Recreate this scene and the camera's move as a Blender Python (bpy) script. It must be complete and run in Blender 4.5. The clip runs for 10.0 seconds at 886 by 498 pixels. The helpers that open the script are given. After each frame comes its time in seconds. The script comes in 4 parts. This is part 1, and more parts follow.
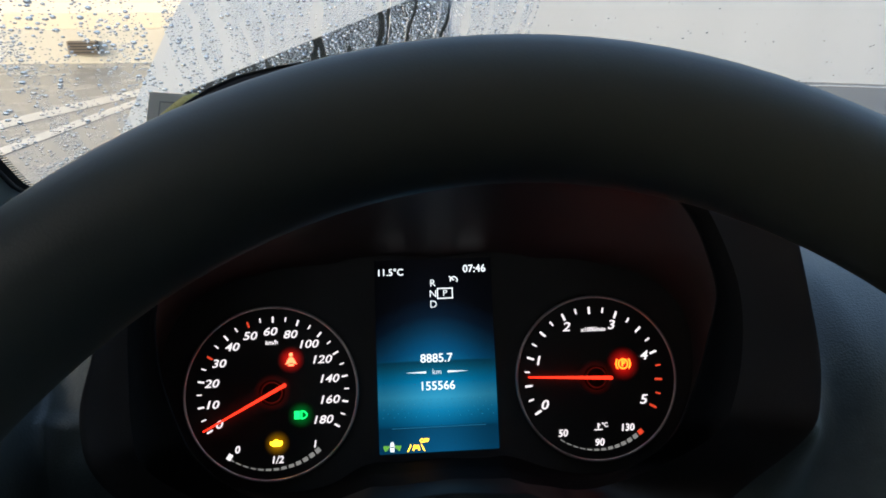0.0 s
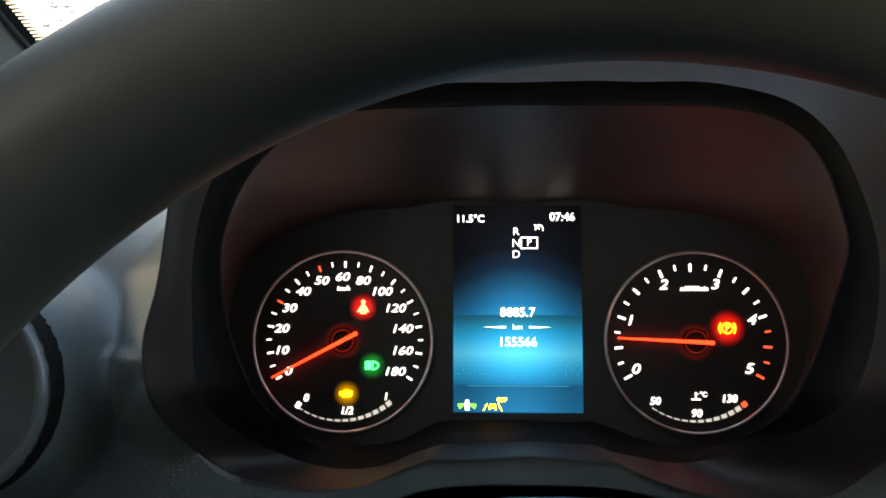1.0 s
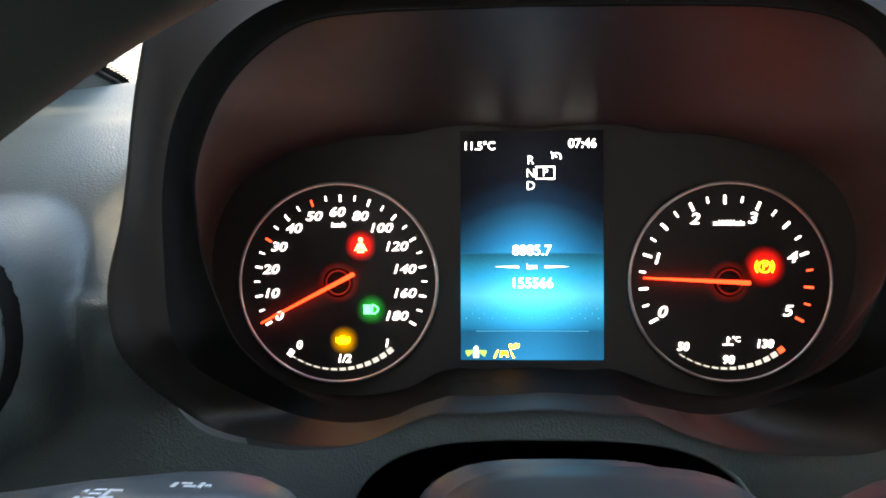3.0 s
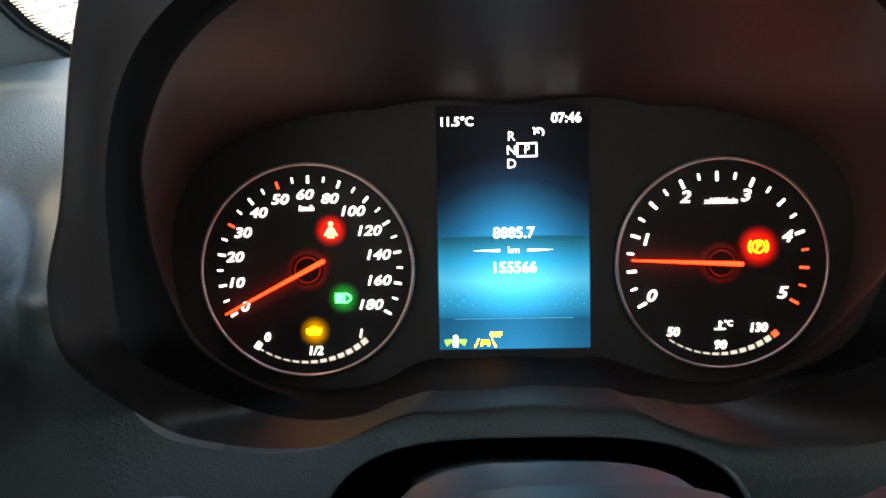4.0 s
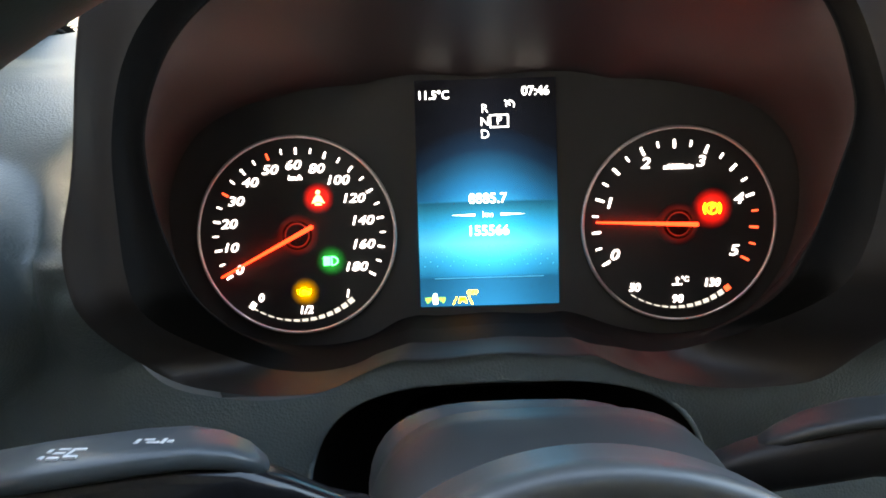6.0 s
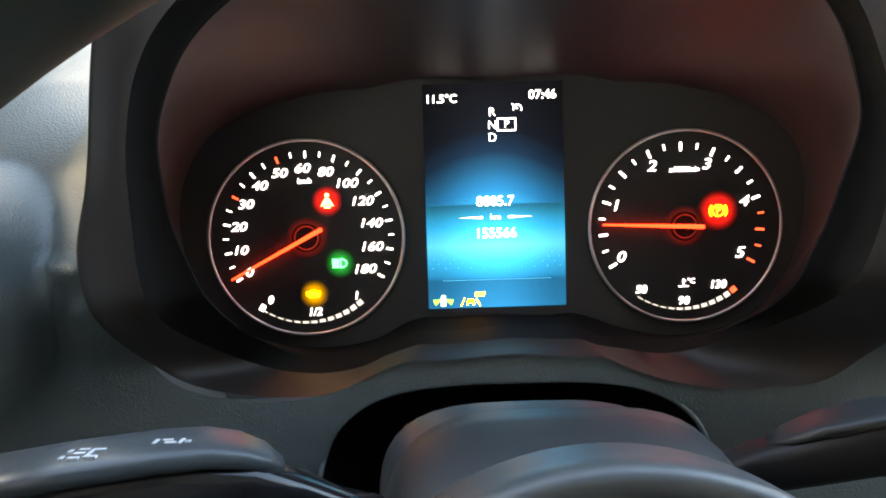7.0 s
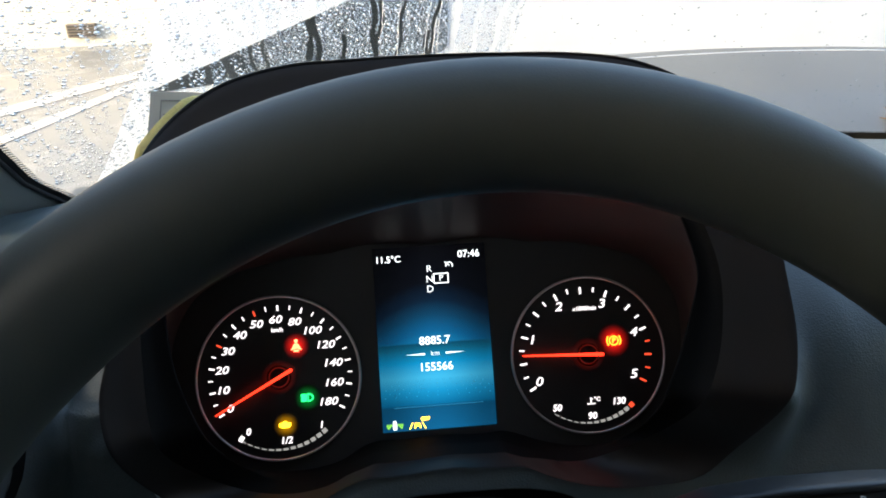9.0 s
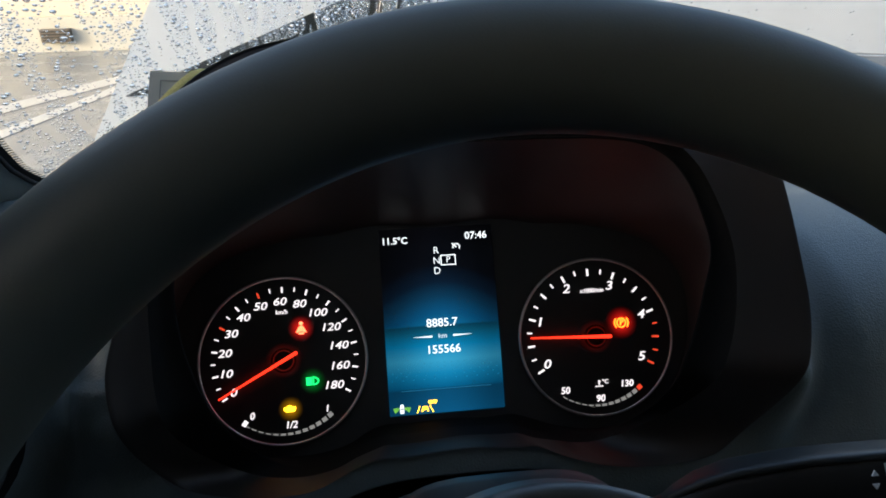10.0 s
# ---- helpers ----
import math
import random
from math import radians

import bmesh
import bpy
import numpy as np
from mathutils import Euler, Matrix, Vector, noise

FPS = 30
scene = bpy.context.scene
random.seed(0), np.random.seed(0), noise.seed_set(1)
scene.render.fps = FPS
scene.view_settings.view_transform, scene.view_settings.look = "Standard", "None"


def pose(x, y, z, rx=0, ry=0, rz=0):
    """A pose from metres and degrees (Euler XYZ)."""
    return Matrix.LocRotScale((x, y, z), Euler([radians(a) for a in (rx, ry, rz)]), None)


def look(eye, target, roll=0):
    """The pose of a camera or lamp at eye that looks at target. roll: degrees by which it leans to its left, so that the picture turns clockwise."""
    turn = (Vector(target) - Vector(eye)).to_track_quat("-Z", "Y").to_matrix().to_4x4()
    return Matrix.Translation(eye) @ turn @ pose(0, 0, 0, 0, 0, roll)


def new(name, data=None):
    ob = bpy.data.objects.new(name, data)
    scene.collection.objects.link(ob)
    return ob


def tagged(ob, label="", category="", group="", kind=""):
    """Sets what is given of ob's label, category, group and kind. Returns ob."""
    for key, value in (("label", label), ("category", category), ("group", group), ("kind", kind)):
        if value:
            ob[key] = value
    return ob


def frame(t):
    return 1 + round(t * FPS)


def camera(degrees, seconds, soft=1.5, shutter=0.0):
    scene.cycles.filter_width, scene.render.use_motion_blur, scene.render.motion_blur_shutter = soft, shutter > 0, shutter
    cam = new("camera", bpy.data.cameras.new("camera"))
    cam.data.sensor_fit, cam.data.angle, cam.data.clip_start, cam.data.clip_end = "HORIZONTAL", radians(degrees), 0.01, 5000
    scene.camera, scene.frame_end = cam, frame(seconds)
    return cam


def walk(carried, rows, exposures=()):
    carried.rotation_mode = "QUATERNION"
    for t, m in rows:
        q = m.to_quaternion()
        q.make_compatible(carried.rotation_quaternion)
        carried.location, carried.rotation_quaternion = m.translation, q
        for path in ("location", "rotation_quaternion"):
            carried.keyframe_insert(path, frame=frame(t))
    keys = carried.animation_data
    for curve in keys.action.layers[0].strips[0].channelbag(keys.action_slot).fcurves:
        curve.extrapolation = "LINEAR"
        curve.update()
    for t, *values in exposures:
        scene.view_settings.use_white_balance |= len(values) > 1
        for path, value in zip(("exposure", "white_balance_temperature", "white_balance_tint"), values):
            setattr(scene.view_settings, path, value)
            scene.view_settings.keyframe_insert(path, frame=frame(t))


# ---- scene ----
import collections

# The cluster's own frame: its face is the plane y = 0, leaning back; everything in the dashboard is laid out in it.
LEAN_BACK = 30.0
DASH = pose(0, 0, 1.5, -LEAN_BACK, 0, 0)

cam = camera(64.5, 10.0, soft=1.8)
PATH = [
    (0, (-0.0280, -0.4297, 0.0312), (0.0525, 0.5601, 0.1489), -2.35),
    (0.5, (-0.0108, -0.4108, 0.0216), (-0.0349, 0.5817, 0.1417), -0.23),
    (1, (-0.0255, -0.3964, 0.0192), (-0.0661, 0.5995, 0.1007), 0.09),
    (1.5, (-0.0275, -0.3794, 0.0095), (-0.0619, 0.6185, 0.0648), 0.22),
    (2, (-0.0299, -0.3675, 0.0130), (-0.0787, 0.6309, 0.0417), 0.38),
    (2.5, (-0.0314, -0.3585, 0.0149), (-0.0766, 0.6404, 0.0250), 0.13),
    (3.8, (-0.0275, -0.3446, 0.0255), (-0.0529, 0.6529, -0.0038), -0.87),
    (4, (-0.0281, -0.3341, 0.0230), (-0.0439, 0.6629, -0.0194), -1.02),
    (4.5, (-0.0275, -0.3364, 0.0231), (-0.0248, 0.6612, -0.0457), -1.36),
    (5, (-0.0207, -0.3494, 0.0246), (-0.0217, 0.6472, -0.0575), -1.61),
    (6.5, (-0.0256, -0.3624, 0.0205), (-0.0231, 0.6340, -0.0634), -1.74),
    (7, (-0.0269, -0.3644, 0.0216), (-0.0286, 0.6323, -0.0597), -1.79),
    (7.5, (-0.0371, -0.3913, 0.0201), (-0.0428, 0.6064, -0.0471), -1.81),
    (8, (-0.0353, -0.4178, 0.0170), (-0.0442, 0.5819, -0.0069), -1.70),
    (8.2, (-0.0375, -0.4276, 0.0141), (-0.0453, 0.5724, 0.0102), -1.50),
    (8.5, (-0.0283, -0.4517, 0.0144), (-0.0266, 0.5478, 0.0479), -1.85),
    (9, (-0.0212, -0.4485, 0.0375), (0.0469, 0.5460, 0.1172), -3.95),
    (9.2, (-0.0195, -0.4385, 0.0413), (0.0687, 0.5531, 0.1365), -4.23),
    (9.5, (-0.0117, -0.4383, 0.0290), (0.0911, 0.5518, 0.1245), -4.30),
    (9.8, (-0.0360, -0.4479, 0.0229), (0.0604, 0.5427, 0.1185), -4.48),
    (10, (-0.0402, -0.4406, 0.0218), (0.0599, 0.5502, 0.1122), -4.11),
]
walk(cam, [(t, DASH @ look(e, g, r)) for t, e, g, r in PATH],
     exposures=[(0.0, 2.6, 6250, 10), (0.4, 3.0, 6450, 10), (1.0, 4.15, 7300, 10), (1.5, 4.82, 7500, 12), (2.0, 5.03, 7500, 12), (2.5, 4.93, 7500, 12), (4.5, 4.45, 7500, 12), (5.2, 4.65, 7550, 12), (6.5, 4.99, 7550, 12), (7.0, 5.03, 7550, 12),
                (8.2, 5.54, 7550, 12), (8.6, 4.68, 7000, 10), (9.0, 3.35, 6400, 10), (9.4, 2.75, 6300, 10), (10.0, 2.7, 6300, 10)])

# ---- light ----
SUN_DIR = Vector((-0.92, -0.34, 0.20)).normalized()      # towards the sun
world = bpy.data.worlds.new("sky")
scene.world = world
world.use_nodes = True
wn = world.node_tree
sky = wn.nodes.new("ShaderNodeTexSky")
sky.sky_type = "NISHITA"
sky.sun_disc = False
sky.sun_elevation = math.asin(SUN_DIR.z)
sky.sun_rotation = math.atan2(SUN_DIR.x, SUN_DIR.y)
sky.air_density, sky.dust_density, sky.ozone_density = 0.8, 5.0, 0.6
wn.links.new(sky.outputs[0], wn.nodes["Background"].inputs[0])
wn.nodes["Background"].inputs[1].default_value = 0.15
sun = new("sun", bpy.data.lights.new("sun", "SUN"))
sun.data.energy, sun.data.angle, sun.data.color = 0.9, radians(1.5), (1.0, 0.85, 0.64)
sun.matrix_world = look(SUN_DIR * 30, (0, 0, 0))


# ---- materials ----
def mat(name, colour, rough=0.5, metal=0.0, grain=0.0, scale=400.0, bump=0.0, spec=0.5, tint=0.0, coat=0.0, stretch=None):
    m = bpy.data.materials.new(name)
    m.use_nodes = True
    nt = m.node_tree
    b = nt.nodes["Principled BSDF"]
    b.inputs["Base Color"].default_value = (*colour, 1)
    b.inputs["Roughness"].default_value = rough
    b.inputs["Metallic"].default_value = metal
    b.inputs["Specular IOR Level"].default_value = spec
    b.inputs["Coat Weight"].default_value = coat
    co = nt.nodes.new("ShaderNodeTexCoord")
    if grain or tint:
        big = nt.nodes.new("ShaderNodeTexNoise")
        big.inputs["Scale"].default_value = scale / 40
        big.inputs["Detail"].default_value = 6
        fine = nt.nodes.new("ShaderNodeTexNoise")
        fine.inputs["Scale"].default_value = scale
        fine.inputs["Detail"].default_value = 3
        place = co.outputs["Object"]
        if stretch:
            mp = nt.nodes.new("ShaderNodeMapping")
            mp.inputs["Scale"].default_value = stretch
            nt.links.new(place, mp.inputs[0])
            place = mp.outputs[0]
        for n in (big, fine):
            nt.links.new(place, n.inputs["Vector"])
        add = nt.nodes.new("ShaderNodeMath")
        add.operation = "MULTIPLY_ADD"
        nt.links.new(big.outputs[0], add.inputs[0])
        add.inputs[1].default_value = 0.6
        half = nt.nodes.new("ShaderNodeMath")
        half.operation = "MULTIPLY"
        half.inputs[1].default_value = 0.4
        nt.links.new(fine.outputs[0], half.inputs[0])
        nt.links.new(half.outputs[0], add.inputs[2])
        mix = nt.nodes.new("ShaderNodeMix")
        mix.data_type = "RGBA"
        k = max(grain, tint)
        mix.inputs[6].default_value = (*[c * (1 - k) for c in colour], 1)
        mix.inputs[7].default_value = (*[min(1, c * (1 + k)) for c in colour], 1)
        nt.links.new(add.outputs[0], mix.inputs[0])
        nt.links.new(mix.outputs[2], b.inputs["Base Color"])
        rr = nt.nodes.new("ShaderNodeMapRange")
        spread = min(0.12, 0.5 * k)
        rr.inputs[3].default_value, rr.inputs[4].default_value = rough - spread, min(1, rough + spread)
        nt.links.new(add.outputs[0], rr.inputs[0])
        nt.links.new(rr.outputs[0], b.inputs["Roughness"])
    if bump:
        v = nt.nodes.new("ShaderNodeTexVoronoi")
        v.inputs["Scale"].default_value = scale
        nt.links.new(co.outputs["Object"], v.inputs["Vector"])
        bp = nt.nodes.new("ShaderNodeBump")
        bp.inputs["Strength"].default_value = bump
        bp.inputs["Distance"].default_value = 0.0006
        nt.links.new(v.outputs[0], bp.inputs["Height"])
        nt.links.new(bp.outputs[0], b.inputs["Normal"])
    return m


def glow(name, colour, strength):
    m = bpy.data.materials.new(name)
    m.use_nodes = True
    b = m.node_tree.nodes["Principled BSDF"]
    b.inputs["Base Color"].default_value = (*[c * 0.4 for c in colour], 1)
    b.inputs["Emission Color"].default_value = (*colour, 1)
    b.inputs["Emission Strength"].default_value = strength
    b.inputs["Roughness"].default_value = 0.6
    return m


M_DASH = mat("grained grey dashboard plastic", (0.098, 0.122, 0.121), 0.42, grain=0.16, scale=850, bump=0.40, spec=0.5)
M_HOOD = mat("black grained hood plastic", (0.0120, 0.0115, 0.0110), 0.8, grain=0.2, scale=1500, bump=0.1, spec=0.06)
# extra red in the base colour stands in for the warning lamp's glow
M_TUNNEL = mat("dark warm satin plastic, reddened for lamp glow", (0.066, 0.0455, 0.0435), 0.42, grain=0.05, scale=300, spec=0.38)
M_FACE = mat("matte black instrument face", (0.038, 0.037, 0.036), 0.42, grain=0.15, scale=300)
M_DIAL = mat("black dial plate", (0.0180, 0.0172, 0.0172), 0.45, grain=0.2, scale=500)
M_CHROME = mat("satin chrome", (0.74, 0.74, 0.75), 0.38, 1.0)
M_LEATHER = mat("black steering wheel leather", (0.054, 0.064, 0.056), 0.50, grain=0.15, scale=1500, bump=0.04)
M_SHROUD = mat("dark grey column plastic", (0.017, 0.021, 0.023), 0.44, grain=0.1, scale=1500, bump=0.03, spec=0.40)
M_DOOR = mat("grey door trim", (0.11, 0.115, 0.115), 0.7, grain=0.1, scale=900, bump=0.1)
M_BLACK = mat("black plastic", (0.007, 0.007, 0.0075), 0.5, grain=0.2, scale=600, spec=0.3)
M_GLOSS = mat("gloss black plastic", (0.01, 0.01, 0.011), 0.18)
M_PAD = mat("grey airbag cover plastic", (0.054, 0.067, 0.074), 0.46, grain=0.08, scale=1500, bump=0.03)
M_STALK = mat("dark grey stalk plastic", (0.048, 0.059, 0.066), 0.36, grain=0.1, scale=600)
M_RING = mat("satin grey ring", (0.11, 0.12, 0.118), 0.30, grain=0.1, scale=600)
M_PRINT = mat("pale printed symbols", (0.55, 0.58, 0.60), 0.6)
M_TRIM = mat("grey pillar trim", (0.30, 0.32, 0.315), 0.7, grain=0.1, scale=900, bump=0.3)
M_RUBBER = mat("black rubber seal", (0.012, 0.012, 0.012), 0.7)
M_HEADLINE = mat("grey headlining cloth", (0.56, 0.57, 0.545), 0.9, grain=0.12, scale=1500)
M_LIP = mat("grey grained lip plastic", (0.016, 0.017, 0.018), 0.5, grain=0.12, scale=1200, bump=0.08)
M_YELLOW = mat("yellow foam strip", (0.90, 0.68, 0.24), 0.8, grain=0.35, scale=700, bump=0.5)
M_FLARE = mat("dark brown-black hood lining", (0.025, 0.0205, 0.0183), 0.50, grain=0.06, scale=300, spec=0.42)
M_CARD = mat("grey-beige card", (0.64, 0.60, 0.48), 0.8, grain=0.05, scale=300)
M_INK = mat("grey printed line", (0.36, 0.34, 0.28), 0.8)
M_BONNET = mat("grey vehicle paint", (0.105, 0.106, 0.100), 0.5, coat=0.1, grain=0.55, scale=260, stretch=(1, 0.10, 1))
M_PALE = mat("pale rendered wall", (0.62, 0.58, 0.50), 0.8, grain=0.1, scale=20)
M_WHITE = mat("white vehicle paint", (0.345, 0.385, 0.45), 0.3, coat=0.4, grain=0.10, scale=160, stretch=(1, 1, 0.2))
M_TINT = mat("dark vehicle window", (0.012, 0.015, 0.018), 0.08)
M_ASPHALT = mat("wet asphalt", (0.21, 0.216, 0.218), 0.26, grain=0.25, scale=60, bump=0.3)
M_LINE = mat("worn white road paint", (0.52, 0.50, 0.46), 0.35, grain=0.1, scale=50)
M_WALL = mat("tan rendered wall", (0.56, 0.50, 0.40), 0.8, grain=0.12, scale=20)
M_PLINTH = mat("pale grey plinth", (0.46, 0.44, 0.385), 0.8, grain=0.15, scale=9)
M_DARKWALL = mat("brown-grey metal", (0.12, 0.10, 0.08), 0.8, grain=0.15, scale=20)

M_LIT = glow("lit white print", (1.0, 0.92, 0.92), 0.20)
M_LIT_SOFT = glow("lit grey print", (0.85, 0.82, 0.76), 0.0467)
M_LIT_RED = glow("lit red print", (1.0, 0.08, 0.03), 0.144)
M_NEEDLE = glow("lit needle", (1.0, 0.028, 0.0095), 0.43)
M_ICON_RED = glow("red warning lamp", (1.0, 0.13, 0.05), 0.9)
M_ICON_AMBER = glow("amber warning lamp", (1.0, 0.45, 0.01), 1.1)
M_ICON_GREEN = glow("green lamp", (0.02, 0.85, 0.14), 0.45)
M_ICON_LIME = glow("lime print", (0.30, 0.85, 0.06), 0.14)
M_ICON_ORANGE = glow("orange lamp print", (1.0, 0.10, 0.006), 1.4)
M_DOT = glow("pale blue dots", (0.10, 0.60, 0.9), 0.045)
M_TEXT = glow("display white", (0.95, 1.0, 1.0), 0.22)


def screen_mat():
    """The display's picture: a dark sky over a lit blue plain."""
    m = bpy.data.materials.new("lit display")
    m.use_nodes = True
    nt = m.node_tree
    b = nt.nodes["Principled BSDF"]
    co = nt.nodes.new("ShaderNodeTexCoord")
    sep = nt.nodes.new("ShaderNodeSeparateXYZ")
    nt.links.new(co.outputs["Generated"], sep.inputs[0])
    ramp = nt.nodes.new("ShaderNodeValToRGB")
    e = ramp.color_ramp.elements
    stops = ((0.0, (0.006, 0.12, 0.27)), (0.125, (0.005, 0.09, 0.20)), (0.135, (0.004, 0.15, 0.33)), (0.21, (0.012, 0.30, 0.58)), (0.28, (0.055, 0.47, 0.76)), (0.36, (0.006, 0.29, 0.58)),
             (0.43, (0.006, 0.13, 0.23)), (0.462, (0.004, 0.07, 0.13)), (0.47, (0.008, 0.18, 0.38)), (0.53, (0.005, 0.11, 0.26)), (0.62, (0.005, 0.05, 0.11)), (0.70, (0.004, 0.014, 0.032)), (0.80, (0.003, 0.004, 0.007)), (1.0, (0.002, 0.002, 0.003)))
    while len(e) < len(stops):
        e.new(0.5)
    for el, (p, c) in zip(e, stops):
        el.position, el.color = p, (*c, 1)
    # the glow over the horizon is a low dome
    def math_node(op, a, b_in):
        n = nt.nodes.new("ShaderNodeMath")
        n.operation = op
        for k, v in enumerate((a, b_in)):
            if isinstance(v, (int, float)):
                n.inputs[k].default_value = v
            else:
                nt.links.new(v, n.inputs[k])
        return n.outputs[0]

    side = math_node("SUBTRACT", sep.outputs[0], 0.5)
    arch = math_node("MULTIPLY", math_node("MULTIPLY", side, side), 0.42)
    over = math_node("GREATER_THAN", sep.outputs[2], 0.468)
    nt.links.new(math_node("ADD", sep.outputs[2], math_node("MULTIPLY", arch, over)), ramp.inputs[0])
    # brighter in the middle of the width
    mid = nt.nodes.new("ShaderNodeMath")
    mid.operation = "PINGPONG"
    nt.links.new(sep.outputs[0], mid.inputs[0])
    mid.inputs[1].default_value = 0.5
    rng = nt.nodes.new("ShaderNodeMapRange")
    rng.inputs[2].default_value = 0.5
    rng.interpolation_type = "SMOOTHSTEP"
    rng.inputs[3].default_value, rng.inputs[4].default_value = 0.056, 0.122
    nt.links.new(mid.outputs[0], rng.inputs[0])
    nt.links.new(ramp.outputs[0], b.inputs["Emission Color"])
    nt.links.new(rng.outputs[0], b.inputs["Emission Strength"])
    b.inputs["Base Color"].default_value = (0.004, 0.004, 0.005, 1)
    b.inputs["Roughness"].default_value = 0.2
    b.inputs["Specular IOR Level"].default_value = 0.2
    return m


def clear_mat(name, gloss=0.08):
    m = bpy.data.materials.new(name)
    m.use_nodes = True
    nt = m.node_tree
    nt.nodes.remove(nt.nodes["Principled BSDF"])
    t = nt.nodes.new("ShaderNodeBsdfTransparent")
    t.inputs[0].default_value = (0.60, 0.63, 0.645, 1)
    g = nt.nodes.new("ShaderNodeBsdfGlossy")
    g.inputs["Roughness"].default_value = 0.02
    mx = nt.nodes.new("ShaderNodeMixShader")
    fr = nt.nodes.new("ShaderNodeFresnel")
    fr.inputs[0].default_value = 1.25
    nt.links.new(fr.outputs[0], mx.inputs[0])
    nt.links.new(t.outputs[0], mx.inputs[1])
    nt.links.new(g.outputs[0], mx.inputs[2])
    nt.links.new(mx.outputs[0], nt.nodes["Material Output"].inputs[0])
    return m


M_SCREEN = screen_mat()
M_PANE = clear_mat("windscreen glass")


def water_mat():
    m = bpy.data.materials.new("rain water")
    m.use_nodes = True
    nt = m.node_tree
    nt.nodes.remove(nt.nodes["Principled BSDF"])
    g = nt.nodes.new("ShaderNodeBsdfGlass")
    g.inputs["IOR"].default_value = 1.33
    g.inputs["Roughness"].default_value = 0.0
    nt.links.new(g.outputs[0], nt.nodes["Material Output"].inputs[0])
    return m


M_WATER = water_mat()


# ---- builders ----
def link(name, bm, material, parent=None, label="", smooth=True, m=None):
    me = bpy.data.meshes.new(name)
    bm.normal_update()
    bm.to_mesh(me)
    bm.free()
    if smooth:
        for p in me.polygons:
            p.use_smooth = True
    if material:
        me.materials.append(material)
    ob = new(name, me)
    if parent:
        ob.parent = parent
    if m is not None:
        ob.matrix_basis = m
    if label:
        tagged(ob, label)
    return ob


def part(name, bm, material, parent, label="", smooth=True, m=None):
    return link(name, bm, material, parent, label, smooth, m)


def root(name, m, label, category, group="", kind=""):
    ob = new(name)
    ob.empty_display_size = 0.02
    ob.matrix_basis = m
    return tagged(ob, label, category, group, kind)


def loft(rings, closed=True, caps=False, bm=None):
    bm = bm or bmesh.new()
    rows = [[bm.verts.new(p) for p in r] for r in rings]
    n = len(rows[0])
    for a, b in zip(rows, rows[1:]):
        for i in range(n if closed else n - 1):
            j = (i + 1) % n
            bm.faces.new((a[i], a[j], b[j], b[i]))
    if caps:
        bm.faces.new(rows[0][::-1])
        bm.faces.new(rows[-1])
    return bm


def tube(points, radius, sides=10, bm=None, closed=False, caps=True):
    pts = [Vector(p) for p in points]
    rings = []
    n = len(pts)
    for i, p in enumerate(pts):
        a, b = (pts[(i - 1) % n], pts[(i + 1) % n]) if closed else (pts[max(i - 1, 0)], pts[min(i + 1, n - 1)])
        d = (b - a).normalized()
        u = d.cross(Vector((0, 1, 0.01)))
        u = u.normalized() if u.length > 1e-4 else Vector((1, 0, 0))
        v = d.cross(u)
        r = radius(i / (n - 1)) if callable(radius) else radius
        rings.append([p + r * (math.cos(k * math.tau / sides) * u + math.sin(k * math.tau / sides) * v) for k in range(sides)])
    if closed:
        rings.append(rings[0])
    return loft(rings, True, caps and not closed, bm)


def box(lo, hi, bevel=0.0, bm=None):
    bm2 = bmesh.new()
    bmesh.ops.create_cube(bm2, size=1)
    for v in bm2.verts:
        v.co = Vector([l + (h - l) * (c + 0.5) for l, h, c in zip(lo, hi, v.co)])
    if bevel:
        bmesh.ops.bevel(bm2, geom=bm2.edges[:], offset=bevel, segments=2, profile=0.6, affect="EDGES")
    if bm is None:
        return bm2
    me = bpy.data.meshes.new("t")
    bm2.to_mesh(me)
    bm2.free()
    bm.from_mesh(me)
    bpy.data.meshes.remove(me)
    return bm


def plate(points, y0, y1):
    """A flat plate in the x-z plane with an outline, from depth y0 (front) to y1."""
    bm = bmesh.new()
    a = [bm.verts.new((x, y0, z)) for x, z in points]
    b = [bm.verts.new((x, y1, z)) for x, z in points]
    bm.faces.new(a)
    bm.faces.new(b[::-1])
    n = len(a)
    for i in range(n):
        j = (i + 1) % n
        bm.faces.new((a[j], a[i], b[i], b[j]))
    return bm


def disc(cx, cz, r, y0, y1, n=64):
    return plate([(cx + r * math.cos(i * math.tau / n), cz + r * math.sin(i * math.tau / n)) for i in range(n)], y0, y1)


def ring_bm(cx, cz, r, w, y0, y1, n=96):
    """A rounded ring round (cx, cz) of mean radius r and width w, between depths y0 (front) and y1."""
    rings = []
    for i in range(n):
        a = i * math.tau / n
        c, s = math.cos(a), math.sin(a)
        prof = [(r - w / 2, y1), (r - w / 2, y0 + 0.3 * w), (r - 0.2 * w, y0), (r + 0.2 * w, y0), (r + w / 2, y0 + 0.3 * w), (r + w / 2, y1)]
        rings.append([(cx + q * c, y, cz + q * s) for q, y in prof])
    rings.append(rings[0])
    return loft(rings, True)


